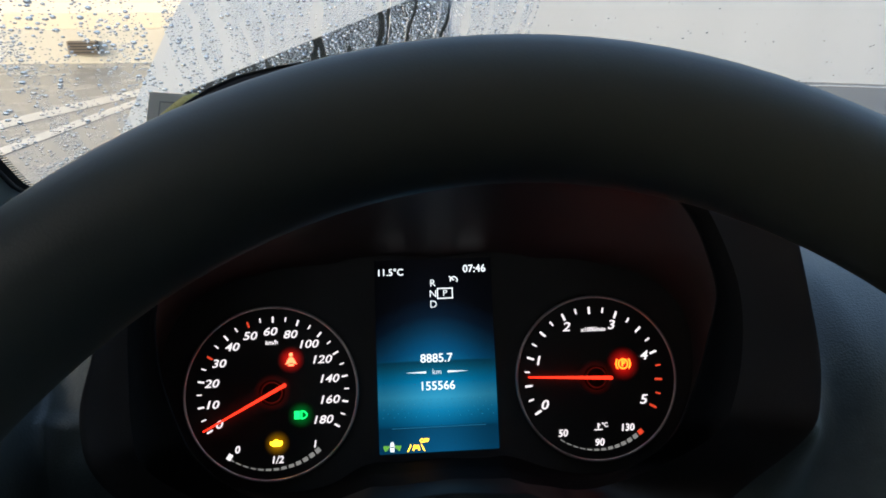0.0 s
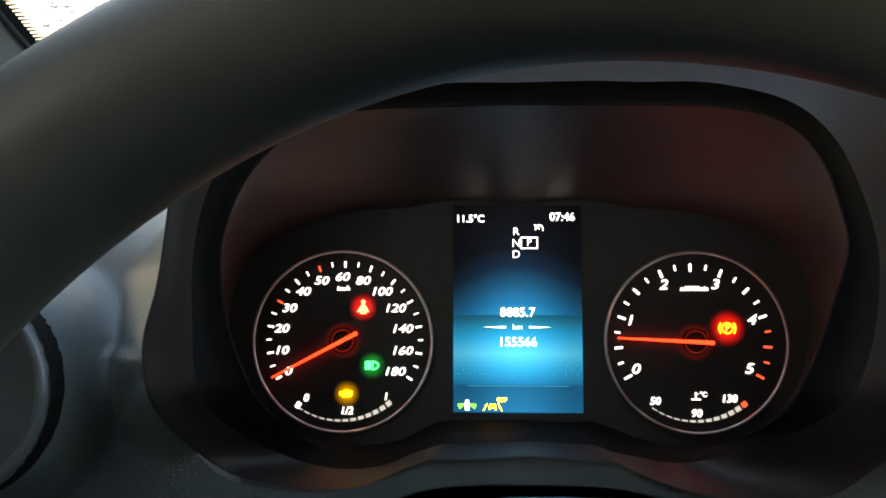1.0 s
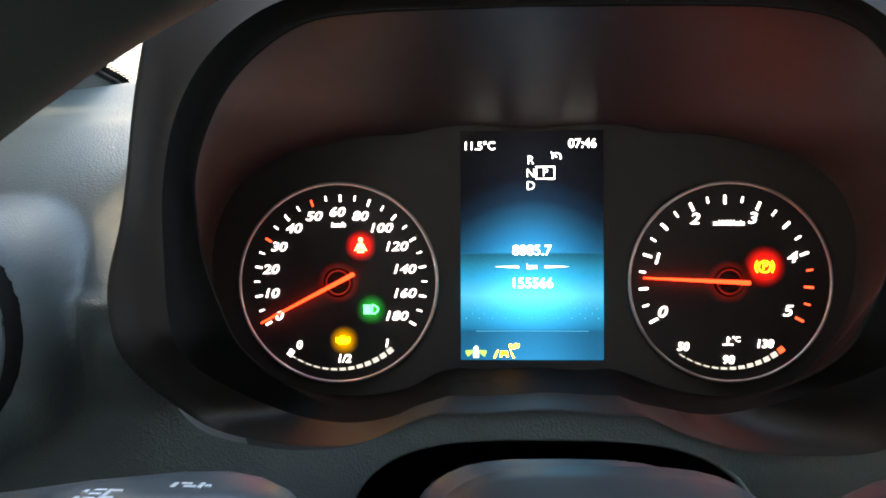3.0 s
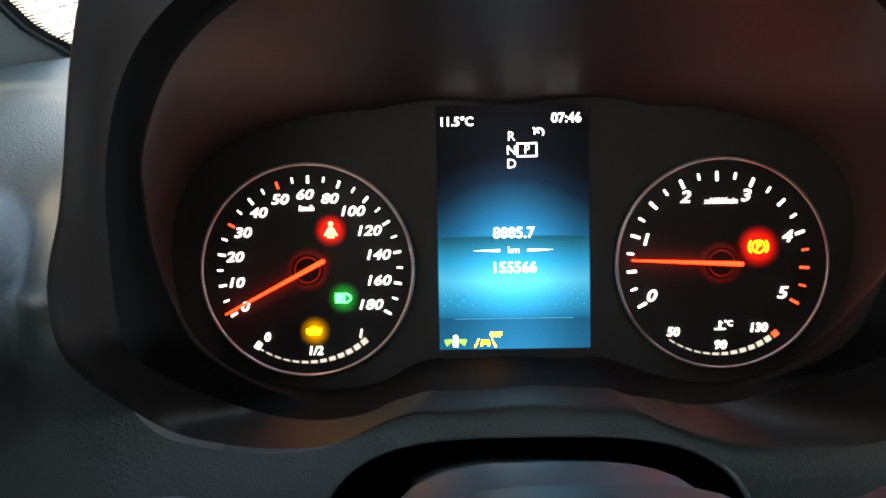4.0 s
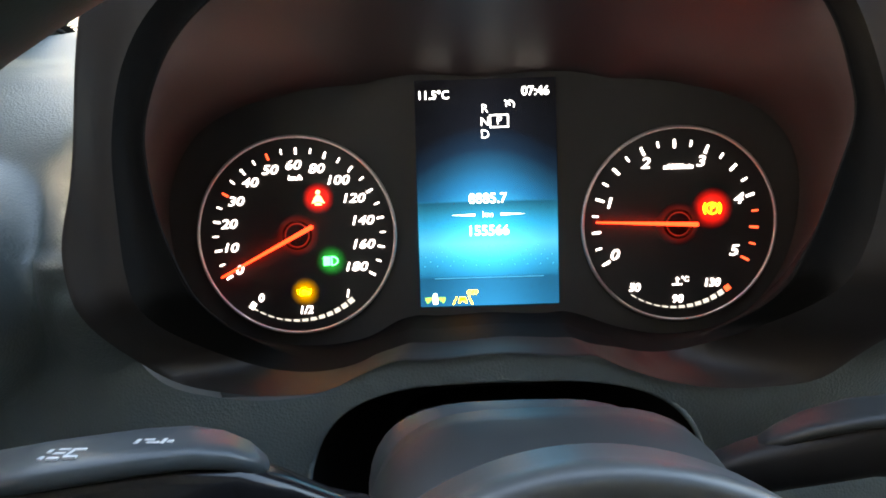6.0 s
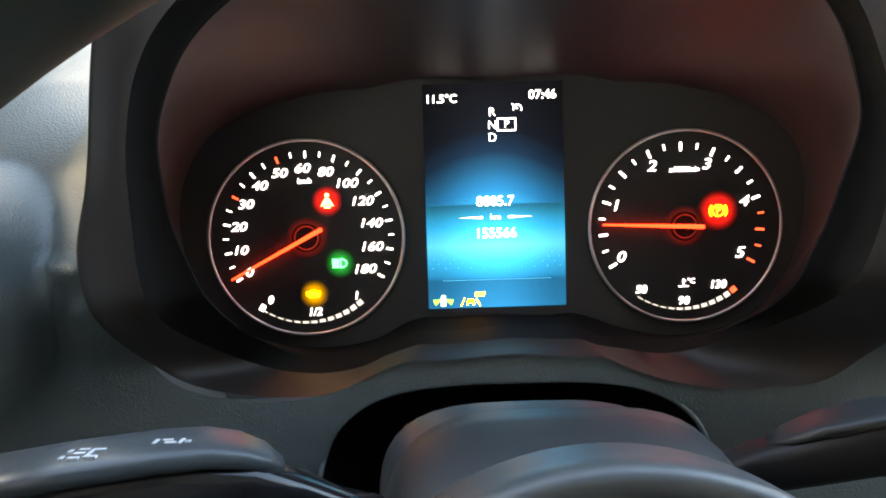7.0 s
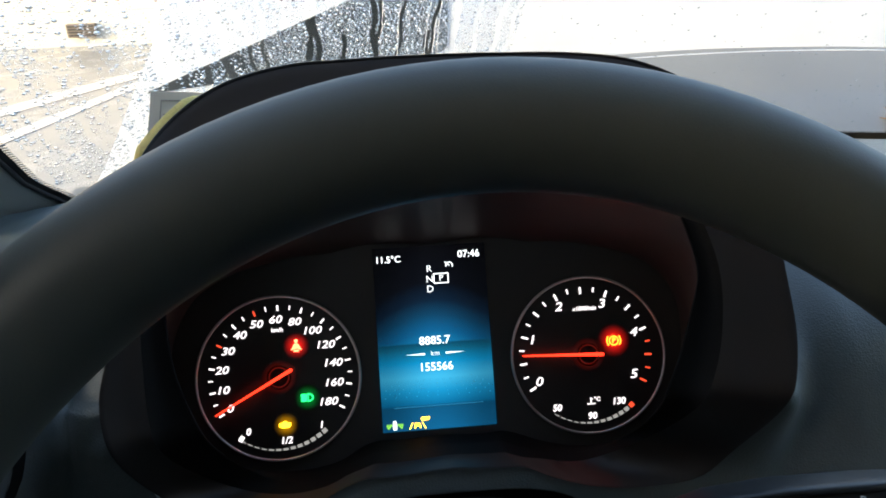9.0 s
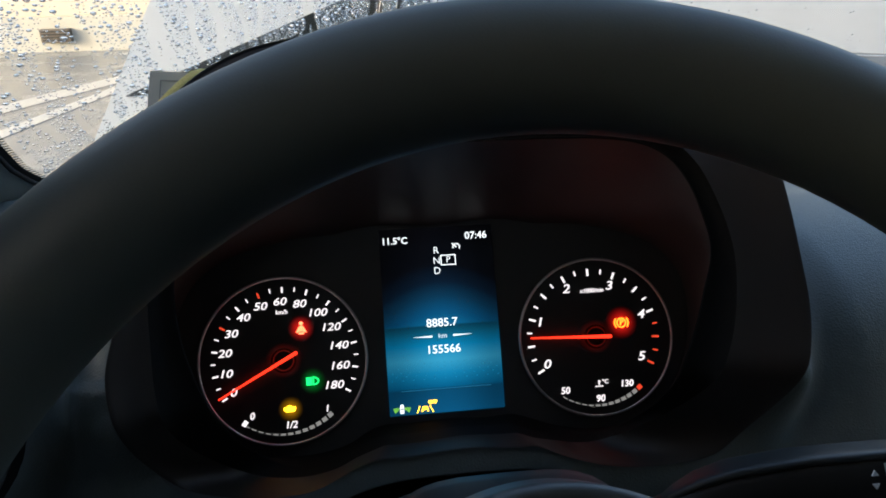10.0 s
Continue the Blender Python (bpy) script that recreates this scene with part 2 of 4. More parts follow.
def word(text, size, x, y, z, material, parent, name="lettering", shear=0.0, align="CENTER", label="", bold=0.0, depth=0.0002, turn=None, wide=1.0):
    """Lettering in the built-in font, standing in the x-z plane, centred on (x, z)."""
    cu = bpy.data.curves.new(name, "FONT")
    cu.body, cu.size, cu.shear, cu.align_x, cu.align_y = text, size, shear, align, "CENTER"
    cu.offset, cu.extrude, cu.resolution_u = bold, depth, 3
    tmp = bpy.data.objects.new("t", cu)
    me = bpy.data.meshes.new_from_object(tmp)
    bpy.data.objects.remove(tmp)
    bpy.data.curves.remove(cu)
    me.transform((turn or pose(0, 0, 0, 90, 0, 0)) @ Matrix.Diagonal((wide, 1, 1, 1)))
    me.name = name
    me.materials.clear()
    me.materials.append(material)
    ob = new(name, me)
    ob.parent = parent
    ob.location = (x, y, z)
    if label:
        tagged(ob, label)
    return ob


# ---- outlines of the cluster opening ----
N_RING = 240
RING_MID = 0.02


def ease(a, b, v):
    k = max(0.0, min(1.0, (v - a) / (b - a)))
    return k * k * (3 - 2 * k)


def outline(knots, y_of):
    """A closed smooth outline through a few knots (x, z in millimetres), sampled by its angle round (0, RING_MID)."""
    polar = sorted((math.atan2(z / 1000 - RING_MID, x / 1000) % math.tau, math.hypot(x / 1000, z / 1000 - RING_MID)) for x, z in knots)
    m = len(polar)
    pts = []
    for i in range(N_RING):
        a = i * math.tau / N_RING
        j = sum(1 for q in polar if q[0] <= a) - 1
        (a0, r0), (a1, r1), (a2, r2), (a3, r3) = [(polar[k % m][0] + math.tau * (k // m), polar[k % m][1]) for k in (j - 1, j, j + 1, j + 2)]
        t = (a - a1) / (a2 - a1)
        m1, m2 = (r2 - r0) / (a2 - a0) * (a2 - a1), (r3 - r1) / (a3 - a1) * (a2 - a1)
        r = (2 * t ** 3 - 3 * t * t + 1) * r1 + (t ** 3 - 2 * t * t + t) * m1 + (3 * t * t - 2 * t ** 3) * r2 + (t ** 3 - t * t) * m2
        x, z = r * math.cos(a), RING_MID + r * math.sin(a)
        pts.append(Vector((x, y_of(x, z), z)))
    return pts


def lowness(x, z):
    """1 along the foot of the opening, 0 at its sides and top."""
    return max(ease(-0.015, -0.062, z), ease(0.10, 0.055, abs(x)) if z < 0 else 0.0)


# front edge of the hood: a waist at mid height, two lobes below, a raised middle between them
MOUTH = outline([(181, 2), (179, 45), (171, 95), (160, 130), (143, 148), (117, 161), (75, 168), (40, 169.4), (0, 170), (-38, 169.4), (-70, 168), (-108, 158), (-131, 142), (-147, 118), (-155, 84), (-159, 50), (-162, 27), (-167, 2),
                 (-164, -20), (-157, -43), (-144, -58), (-119, -65), (-95, -67), (-76, -65), (-58, -57), (-42, -52.5), (0, -51), (40, -53), (57, -60), (78, -66.5), (112, -69.5), (141, -66), (161, -50), (175, -25)],
                lambda x, z: -0.098 + 0.038 * lowness(x, z) + 0.014 * ease(0.09, 0.15, z))
# outer edge of the black bezel
SILL = outline([(147, 45), (141, 70), (131, 92), (115, 107), (85, 116), (45, 117.7), (0, 118), (-40, 117.9), (-75, 117), (-108, 109), (-130, 92), (-142, 72), (-148, 45), (-148, 15), (-146, -10), (-139, -33), (-118, -52), (-92, -58.5),
                (-68, -55.5), (-53, -48.5), (-38, -42.5), (0, -41), (32, -42), (46, -47), (60, -51), (80, -53), (105, -45), (128, -27), (140, -5), (146, 20)], lambda x, z: -0.092 + (0.062 - 0.016 * ease(0.065, 0.035, abs(x))) * lowness(x, z))
# front edge of the inner wall
THROAT = outline([(137, 45), (134, 64), (128, 82), (119, 95), (106, 103), (82, 107.5), (60, 108.5), (35, 109), (8, 109.2), (-22, 109.1), (-47, 108.7), (-70, 108), (-92, 105), (-106, 98), (-123, 82), (-132, 66), (-137.5, 46), (-137, 30), (-134.5, 14), (-128.5, -4),
                  (-121, -21), (-112.5, -41), (-102, -51.5), (-90, -56), (-68, -54), (-53, -47), (-38, -42.5), (0, -41.5), (34, -42), (48, -47), (62, -50.5), (80, -52), (97, -48.5), (108, -37), (114, -17), (122.5, 1), (130.5, 23)],
                 lambda x, z: -0.088 + 0.074 * lowness(x, z))
PLATE = outline([(160, 15), (155, 40), (140, 57), (120, 66), (100, 71), (60, 75.5), (0, 77.5), (-59, 76), (-100, 71.5), (-124, 65.5), (-146, 53), (-160, 30), (-163, 5), (-155, -28), (-130, -50), (-95, -57.5), (-62, -53.5), (-48, -46),
                 (-34, -43.5), (0, -43), (36, -43.5), (48, -46), (64, -52), (95, -57), (130, -48), (152, -22)], lambda x, z: -0.001)
for p in SILL:
    p.z -= 0.0055 * lowness(p.x, p.z)
for p in THROAT:
    p.z -= 0.0048 * lowness(p.x, p.z)


def grow(ring, k, dy, cz=0.03):
    return [Vector((p.x * k, p.y + dy, cz + (p.z - cz) * k)) for p in ring]


def inside(ring, x, z):
    hit = False
    for a, b in zip(ring, ring[1:] + ring[:1]):
        if (a.z > z) != (b.z > z) and x < a.x + (z - a.z) / (b.z - a.z) * (b.x - a.x):
            hit = not hit
    return hit


# ---- dashboard ----
X0, X1 = -0.44, 1.22


def base_y(x):
    """Where the windscreen meets the dashboard, world y."""
    return 0.62 - 0.32 * ((x - 0.45) / 0.79) ** 2


def base_z(x):
    """Height of that line: lower towards the middle of the cab."""
    k = max(0.0, min(1.0, (x + 0.25) / 0.75))
    return 1.52 - 0.075 * k * k * (3 - 2 * k)


TO_DASH = DASH.inverted()


def dash_profile(x):
    """Points of the dashboard's section at x, from low on the front over the edge to the windscreen, in the cluster's frame."""
    end = TO_DASH @ Vector((x, base_y(x) + 0.02, base_z(x) - 0.012))
    lean = 0.012 * math.sin(x * 5)
    pts = [Vector((x, 0.03, -0.42)), Vector((x, -0.03, -0.28)), Vector((x, -0.045, -0.16)), Vector((x, -0.045 + lean, -0.07)), Vector((x, -0.030 + lean, 0.0)),
           Vector((x, 0.000 + lean, 0.05)), Vector((x, 0.048, 0.088)), Vector((x, 0.115, 0.113))]
    k = max(0.0, min(1.0, (x - 0.19) / 0.06))
    k = k * k * (3 - 2 * k)
    for p, y in zip(pts[3:], (-0.045, -0.042, -0.008, 0.050, 0.125)):
        p.y += (y - p.y) * k
    ridge = 0.006 * math.exp(-((x + 0.192) / 0.026) ** 2)
    for p, f in zip(pts[3:7], (0.5, 1.0, 1.0, 0.5)):
        p.y -= ridge * f
    mid = pts[-1].lerp(end, 0.5) + Vector((0, 0, 0.006))
    return pts + [mid, end]


def smooth_line(pts, per):
    out = []
    n = len(pts)
    for i in range(n - 1):
        p0, p1, p2, p3 = pts[max(i - 1, 0)], pts[i], pts[i + 1], pts[min(i + 2, n - 1)]
        for k in range(per):
            t = k / per
            out.append(0.5 * (2 * p1 + (p2 - p0) * t + (2 * p0 - 5 * p1 + 4 * p2 - p3) * t * t + (3 * p1 - p0 - 3 * p2 + p3) * t ** 3))
    return out + [pts[-1]]


def slot_outline():
    """The opening for the steering column."""
    pts = []
    for i in range(41):
        a = math.pi * i / 40
        c, s = math.cos(a), math.sin(a)
        pts.append((0.003 + 0.089 * math.copysign(abs(c) ** 0.6, c), -0.125 + 0.0612 * abs(s) ** 0.62))
    return [(0.092, -0.33)] + pts + [(-0.086, -0.33)]


SLOT = slot_outline()
SLOT_V = [Vector((x, 0, z)) for x, z in SLOT]
MOUTH_CUT = grow(MOUTH, 1.004, 0)

dashboard = root("dashboard", DASH, "grained dark grey plastic dashboard under the windscreen", "dashboard", kind="structure")


def nearest(ring, p):
    """The nearest point of an outline in the x-z plane, and its distance."""
    best = None
    for a, b in zip(ring, ring[1:] + ring[:1]):
        ax, az, bx, bz = a.x, a.z, b.x, b.z
        dx, dz = bx - ax, bz - az
        k = max(0, min(1, ((p.x - ax) * dx + (p.z - az) * dz) / (dx * dx + dz * dz + 1e-12)))
        qx, qz = ax + k * dx, az + k * dz
        d = math.hypot(p.x - qx, p.z - qz)
        if best is None or d < best[0]:
            best = (d, qx, qz)
    return best


def meet_hood(p):
    """Draws the skin forward to the hood's edge near it: over a broad swell below and beside it, a short one above."""
    if -0.26 < p.x < 0.28 and -0.18 < p.z < 0.20 and p.y < 0.06:
        d, x, z = nearest(MOUTH_CUT, p)
        edge = -0.096 + 0.038 * lowness(x, z)
        reach = 0.050 + 0.03 * ease(0.10, 0.05, abs(x))
        p.y += (edge - p.y) * ease(reach, 0.0, d) * ((0.60 if x < 0 else 0.15) + (0.40 if x < 0 else 0.85) * ease(0.030, -0.03, z)) * ease(0.125, 0.085, z)
    if p.x < -0.05 and -0.22 < p.z < 0.0:
        # the shoulder beside the hood runs on straight down
        ridge = -0.096 + 0.030 * ease(0.0, -0.05, p.z)
        p.y += min(0.0, ridge - p.y) * ease(-0.205, -0.160, p.x) * ease(-0.05, -0.12, p.x) * ease(-0.21, -0.14, p.z)
    d = math.hypot(p.x + 0.256, p.z + 0.018)
    if p.y < 0.06:
        p.y += (-0.088 - p.y) * ease(0.064, 0.0485, d)
    return p


def dash_shell():
    """The skin of the dashboard, with clean holes for the cluster and the column."""
    bm = bmesh.new()
    xs = [X0 + 0.12 * i / 14 for i in range(14)] + [-0.32 + 0.58 * i / 190 for i in range(190)] + [0.26 + (X1 - 0.26) * i / 90 for i in range(91)]
    grid = [[bm.verts.new(meet_hood(p)) for p in smooth_line(dash_profile(x), 20)] for x in xs]
    for a, b in zip(grid, grid[1:]):
        for i in range(len(a) - 1):
            q = (a[i], b[i], b[i + 1], a[i + 1])
            c = sum((v.co for v in q), Vector()) / 4
            if c.y < 0.1 and (inside(MOUTH_CUT, c.x, c.z) or inside(SLOT_V, c.x, c.z)):
                continue
            bm.faces.new(q)
    bmesh.ops.delete(bm, geom=[v for v in bm.verts if not v.link_faces], context="VERTS")
    for v in bm.verts:
        if v.is_boundary and -0.24 < v.co.x < 0.26 and -0.32 < v.co.z < 0.18 and v.co.y < 0.1:
            d, x, z = min(nearest(MOUTH_CUT, v.co), nearest(SLOT_V, v.co))
            if d < 0.008:
                v.co.x, v.co.z = x, z
    return bm


part("dash_panel", dash_shell(), M_DASH, dashboard)

# the column's opening: lip and dark cavity
slot_line = [Vector((x, -0.062 if z < -0.1 else -0.056, z)) for x, z in SLOT]
part("slot_lip", tube(slot_line, 0.0012, 8), M_DASH, dashboard)
part("slot_cavity", loft([slot_line, [Vector((p.x * 0.97, 0.08, p.z - 0.004)) for p in slot_line], [Vector((p.x * 0.2, 0.085, p.z * 0.5 - 0.12)) for p in slot_line]], False), M_HOOD, dashboard)

# hood: outer skin, rounded edge, flared lining and black bezel
hood = part("cluster_hood", loft([grow(MOUTH, 1.02, 0.16), grow(MOUTH, 1.035, 0.09), grow(MOUTH, 1.030, 0.034), grow(MOUTH, 1.010, 0.010), grow(MOUTH, 1.003, 0.002), MOUTH]), M_HOOD, dashboard, "black grained hood round the instruments")
FLARE = [[a.lerp(b, k) + Vector((0, d, 0)) for a, b in zip(MOUTH, SILL)] for k, d in ((0.0, 0.0), (0.04, -0.0004), (0.12, 0.0), (0.35, 0.0015), (0.7, 0.002), (1.0, 0.0))]
part("hood_lining", loft(FLARE), M_FLARE, dashboard, "dark brown flared lining")
BLACK_TO = [ease(0.008, -0.036, p.z) for p in THROAT]        # how far the black of the bezel runs in along the wall
INNER = [a.lerp(b, k) for a, b, k in zip(THROAT, PLATE, BLACK_TO)]
GROOVE = [1 - lowness(p.x, p.z) for p in SILL]
part("bezel", loft([SILL, [a.lerp(b, 0.15) + Vector((0, 0.003 * g, 0)) for a, b, g in zip(SILL, THROAT, GROOVE)], [a.lerp(b, 0.6) + Vector((0, 0.004 * g, 0)) for a, b, g in zip(SILL, THROAT, GROOVE)],
                    [a.lerp(b, 0.92) + Vector((0, 0.001 * g, 0)) for a, b, g in zip(SILL, THROAT, GROOVE)], THROAT, [a.lerp(b, 0.5) for a, b in zip(THROAT, INNER)], INNER]), M_HOOD, dashboard, "matte black inner bezel")
UPPER = [i for i in range(N_RING) if MOUTH[i].z > 0.095]
def lip_ring(k, d):
    out = []
    for i, (p, q) in enumerate(zip(MOUTH, grow(MOUTH, k, d))):
        if i in UPPER:
            f = min(1.0, (p.z - 0.095) / 0.045)
            out.append(p.lerp(q, f * f * (3 - 2 * f)) + Vector((0, -0.0006 * f, 0)))
    return out


part("hood_lip", loft([lip_ring(k, d) for k, d in ((1.036, 0.044), (1.034, 0.026), (1.027, 0.012), (1.016, 0.003), (1.006, -0.0005), (0.998, 0.0005))], False), M_LIP, dashboard, "grey grained front lip")
EDGE = [p for p in grow(MOUTH, 1.032, 0.016) if p.x < -0.115 and 0.118 < p.z < 0.168]
part("edge_strip", tube(EDGE, lambda t: 0.0066 * min(1, 6 * t + 0.2, 6 * (1 - t) + 0.2), 8), M_YELLOW, dashboard, "yellow strip along the edge of the hood")
HIGH = [i % N_RING for i in range(N_RING * 3 // 4, N_RING * 7 // 4) if BLACK_TO[i % N_RING] < 0.995]


def cove(k, bow):
    """Between the inner wall's front edge and the face, bowed outwards."""
    out = []
    for i in HIGH:
        p, f = INNER[i].lerp(PLATE[i], k), 1 + bow * (1 - BLACK_TO[i])
        out.append(Vector((p.x * f, p.y, RING_MID + (p.z - RING_MID) * f)))
    return out


part("cluster_tunnel", loft([cove(k, bow) for k, bow in ((0.0, 0.0), (0.02, 0.0), (0.25, 0.035), (0.5, 0.055), (0.75, 0.05), (0.92, 0.03), (1.0, 0.0))], False), M_TUNNEL, dashboard, "dark brown satin inner wall, tinted red for lamp glow")
part("tunnel_edge", tube([THROAT[i] for i in HIGH], 0.0006, 6), M_HOOD, dashboard, "thin rounded front edge of the inner wall")

# ---- instrument cluster ----
cluster = root("instrument_cluster", DASH, "lit van instrument cluster with two round dials and a blue display", "instrument cluster")
part("face_panel", plate([(p.x * 1.01, p.z * 1.01) for p in PLATE], 0.0, 0.01), M_FACE, cluster, smooth=False)

R_DIAL = 0.0508
XC = 0.0978
R_TACHO, XT = 0.0499, 0.0975


def bar(cx, cz, ang, r0, r1, w, y0, y1):
    """A radial bar at the angle ang (degrees, anticlockwise from the right)."""
    c, s = math.cos(radians(ang)), math.sin(radians(ang))
    return plate([(cx + r * c - k * w / 2 * s, cz + r * s + k * w / 2 * c) for r, k in ((r0, -1), (r1, -1), (r1, 1), (r0, 1))], y0, y1)


def arc_bar(cx, cz, a0, a1, r0, r1, y0, y1):
    pts = [(cx + r1 * math.cos(radians(a)), cz + r1 * math.sin(radians(a))) for a in (a0, (a0 + a1) / 2, a1)]
    pts += [(cx + r0 * math.cos(radians(a)), cz + r0 * math.sin(radians(a))) for a in (a1, (a0 + a1) / 2, a0)]
    return plate(pts[::-1], y0, y1)


def dial(name, cx, label, r=R_DIAL):
    d = part(name, disc(cx, 0, r, -0.0015, 0.004), M_DIAL, cluster, label, smooth=False)
    line = [(cx + (r - 0.0006) * math.cos(k * math.tau / 128), -0.0032, (r - 0.0006) * math.sin(k * math.tau / 128)) for k in range(128)]
    part("bezel_ring", tube(line, 0.00085, 10, closed=True), M_CHROME, d, "thin rounded satin chrome ring")
    return d


Y_PRINT = (-0.0019, -0.0012)


def needle(cx, ang, parent, tip):
    part("needle_hub", ring_bm(cx, 0, 0.0070, 0.0012, -0.0035, -0.001, 40), M_GLOSS, parent)
    c, s = math.cos(radians(ang)), math.sin(radians(ang))
    pts = [(cx + r * c - k * s, r * s + k * c) for r, k in ((tip, -0.00042), (tip, 0.00042), (-0.0060, 0.00105), (-0.0090, 0.00105), (-0.0095, 0.0006), (-0.0095, -0.0006), (-0.0090, -0.00105), (-0.0060, -0.00105))]
    part("needle", plate(pts[::-1], -0.0052, -0.0040), M_NEEDLE, parent, "glowing orange-red needle", smooth=False)


def level_arc(cx, parent, red_last, r=0.0448):
    for i in range(13):
        a0 = 236 + i * 5.75
        w = 0.0006 + 0.0022 * max(0, (i - 3) / 9)
        m = M_LIT_RED if red_last and i == 12 else M_LIT_SOFT
        part("level_segment", arc_bar(cx, 0, a0, a0 + 4.0, r - w, r, *Y_PRINT), m, parent, smooth=False)


XP, XQ = -XC + 0.0013, XT - 0.0014        # middles of the two scales
speedo = dial("speedometer", -XC, "black speedometer with white lit figures to 180")
for i in range(25):
    ang = 210 - i * 10
    red = i in (6, 10)
    long = i % 2 == 0
    part("tick_mark", bar(XP - 0.0004, 0.0004, ang, 0.0407 if long else 0.0415, 0.0442, 0.0010 if long else 0.0007, *Y_PRINT), M_LIT_RED if red else M_LIT, speedo, smooth=False)
for i, t in enumerate(("0", "10", "20", "30", "40", "50", "60", "80", "100", "120", "140", "160", "180")):
    a = radians(210 - 20 * i)
    word(t, 0.0066, -XC - 0.0010 + 0.0345 * math.cos(a), -0.002, 0.0004 + 0.0352 * math.sin(a), M_LIT, speedo, "figure", shear=0.22, bold=0.00004, wide=1.24)
word("km/h", 0.0036, -XC, -0.002, 0.0292, M_LIT, speedo, "lettering", shear=0.15, bold=0.00005)
for t, fx, fz in (("0", -0.40, -0.63), ("1/2", 0.05, -0.765), ("1", 0.48, -0.61)):
    word(t, 0.0058, -XC + fx * R_DIAL, -0.002, fz * R_DIAL, M_LIT, speedo, "figure", shear=0.15, bold=0.00008)
level_arc(-XC, speedo, False)
part("fuel_mark", bar(-XC, 0, 235.5, 0.0418, 0.0452, 0.0026, -0.0021, -0.0012), M_LIT, speedo, smooth=False)
needle(-XC, 207.6, speedo, 0.0440)

tacho = dial("rev_counter", XT, "black rev counter with white lit figures to 5", R_TACHO)
for i in range(21):
    ang = 209 - i * 11.85
    long = i % 2 == 0
    red = i >= 17
    part("tick_mark", bar(XQ, 0.0003, ang, 0.0384 if long else 0.0397, 0.0428, 0.0012 if long else 0.0009, *Y_PRINT), M_LIT_RED if red else M_LIT, tacho, smooth=False)
for i in range(6):
    a = radians(209 - 47.4 * i)
    word(str(i), 0.0078, XQ - 0.0011 + 0.0350 * math.cos(a), -0.002, 0.0009 + 0.0332 * math.sin(a), M_LIT, tacho, "figure", shear=0.22, bold=0.00006, wide=1.22)
word("x1000/min", 0.0036, XT, -0.002, 0.0292, M_LIT, tacho, "lettering", shear=0.15, bold=0.00005)
for t, fx, fz in (("50", -0.455, -0.65), ("90", -0.01, -0.78), ("130", 0.345, -0.62)):
    word(t, 0.0058, XT + fx * R_TACHO, -0.002, fz * R_TACHO, M_LIT, tacho, "figure", shear=0.15, bold=0.00008)
level_arc(XT, tacho, True, 0.0437)
needle(XT, 177.2, tacho, 0.0425)


def lamp_window_mat(name, colour, strength):
    """Bloom painted as emission round a warning lamp or needle hub, fading outwards."""
    m = bpy.data.materials.new(name)
    m.use_nodes = True
    nt = m.node_tree
    b = nt.nodes["Principled BSDF"]
    co = nt.nodes.new("ShaderNodeTexCoord")
    mp = nt.nodes.new("ShaderNodeVectorMath")
    mp.operation = "MULTIPLY_ADD"
    mp.inputs[1].default_value = (2, 0, 2)
    mp.inputs[2].default_value = (-1, 0, -1)
    nt.links.new(co.outputs["Generated"], mp.inputs[0])
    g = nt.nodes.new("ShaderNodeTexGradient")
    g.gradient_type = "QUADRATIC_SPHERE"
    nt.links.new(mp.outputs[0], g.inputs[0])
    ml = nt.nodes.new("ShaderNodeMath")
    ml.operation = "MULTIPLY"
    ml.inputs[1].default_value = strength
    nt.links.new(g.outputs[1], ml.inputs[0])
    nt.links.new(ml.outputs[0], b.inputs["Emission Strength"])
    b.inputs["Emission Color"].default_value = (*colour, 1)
    b.inputs["Base Color"].default_value = (0.011, 0.011, 0.011, 1)
    b.inputs["Roughness"].default_value = 0.45
    return m


# a thin added disc that carries the painted bloom, not a part of the dial
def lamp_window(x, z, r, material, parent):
    part("lamp_window", disc(x, z, r, -0.0018, -0.0012, 24), material, parent, "painted glow halo", smooth=False)


M_HALO_RED = lamp_window_mat("red painted halo", (1.0, 0.012, 0.008), 0.20)
M_HALO_GREEN = lamp_window_mat("green painted halo", (0.0, 0.7, 0.07), 0.06)
M_HALO_AMBER = lamp_window_mat("amber painted halo", (1.0, 0.42, 0.0), 0.11)
M_HALO_HUB = lamp_window_mat("red hub glow", (1.0, 0.03, 0.01), 0.05)


def lamp_icon(name, shapes, x, z, s, material, parent, label):
    """A small warning symbol out of flat pieces; shapes in units of s."""
    bm = bmesh.new()
    for pts in shapes:
        vs = [bm.verts.new((x + px * s, -0.0022, z + pz * s)) for px, pz in pts]
        f = bm.faces.new(vs)
        r = bmesh.ops.extrude_face_region(bm, geom=[f])
        for v in r["geom"]:
            if isinstance(v, bmesh.types.BMVert):
                v.co.y += 0.0008
    return part(name, bm, material, parent, label, smooth=False)


def circle(cx, cz, r, n=16):
    return [(cx + r * math.cos(i * math.tau / n), cz + r * math.sin(i * math.tau / n)) for i in range(n)]


def hoop(cx, cz, r, w, a0=0, a1=360, n=20):
    return [[(cx + q * math.cos(radians(a)), cz + q * math.sin(radians(a))) for q, a in ((r, b0), (r, b1), (r - w, b1), (r - w, b0))]
            for b0, b1 in ((a0 + (a1 - a0) * i / n, a0 + (a1 - a0) * (i + 1) / n) for i in range(n))]


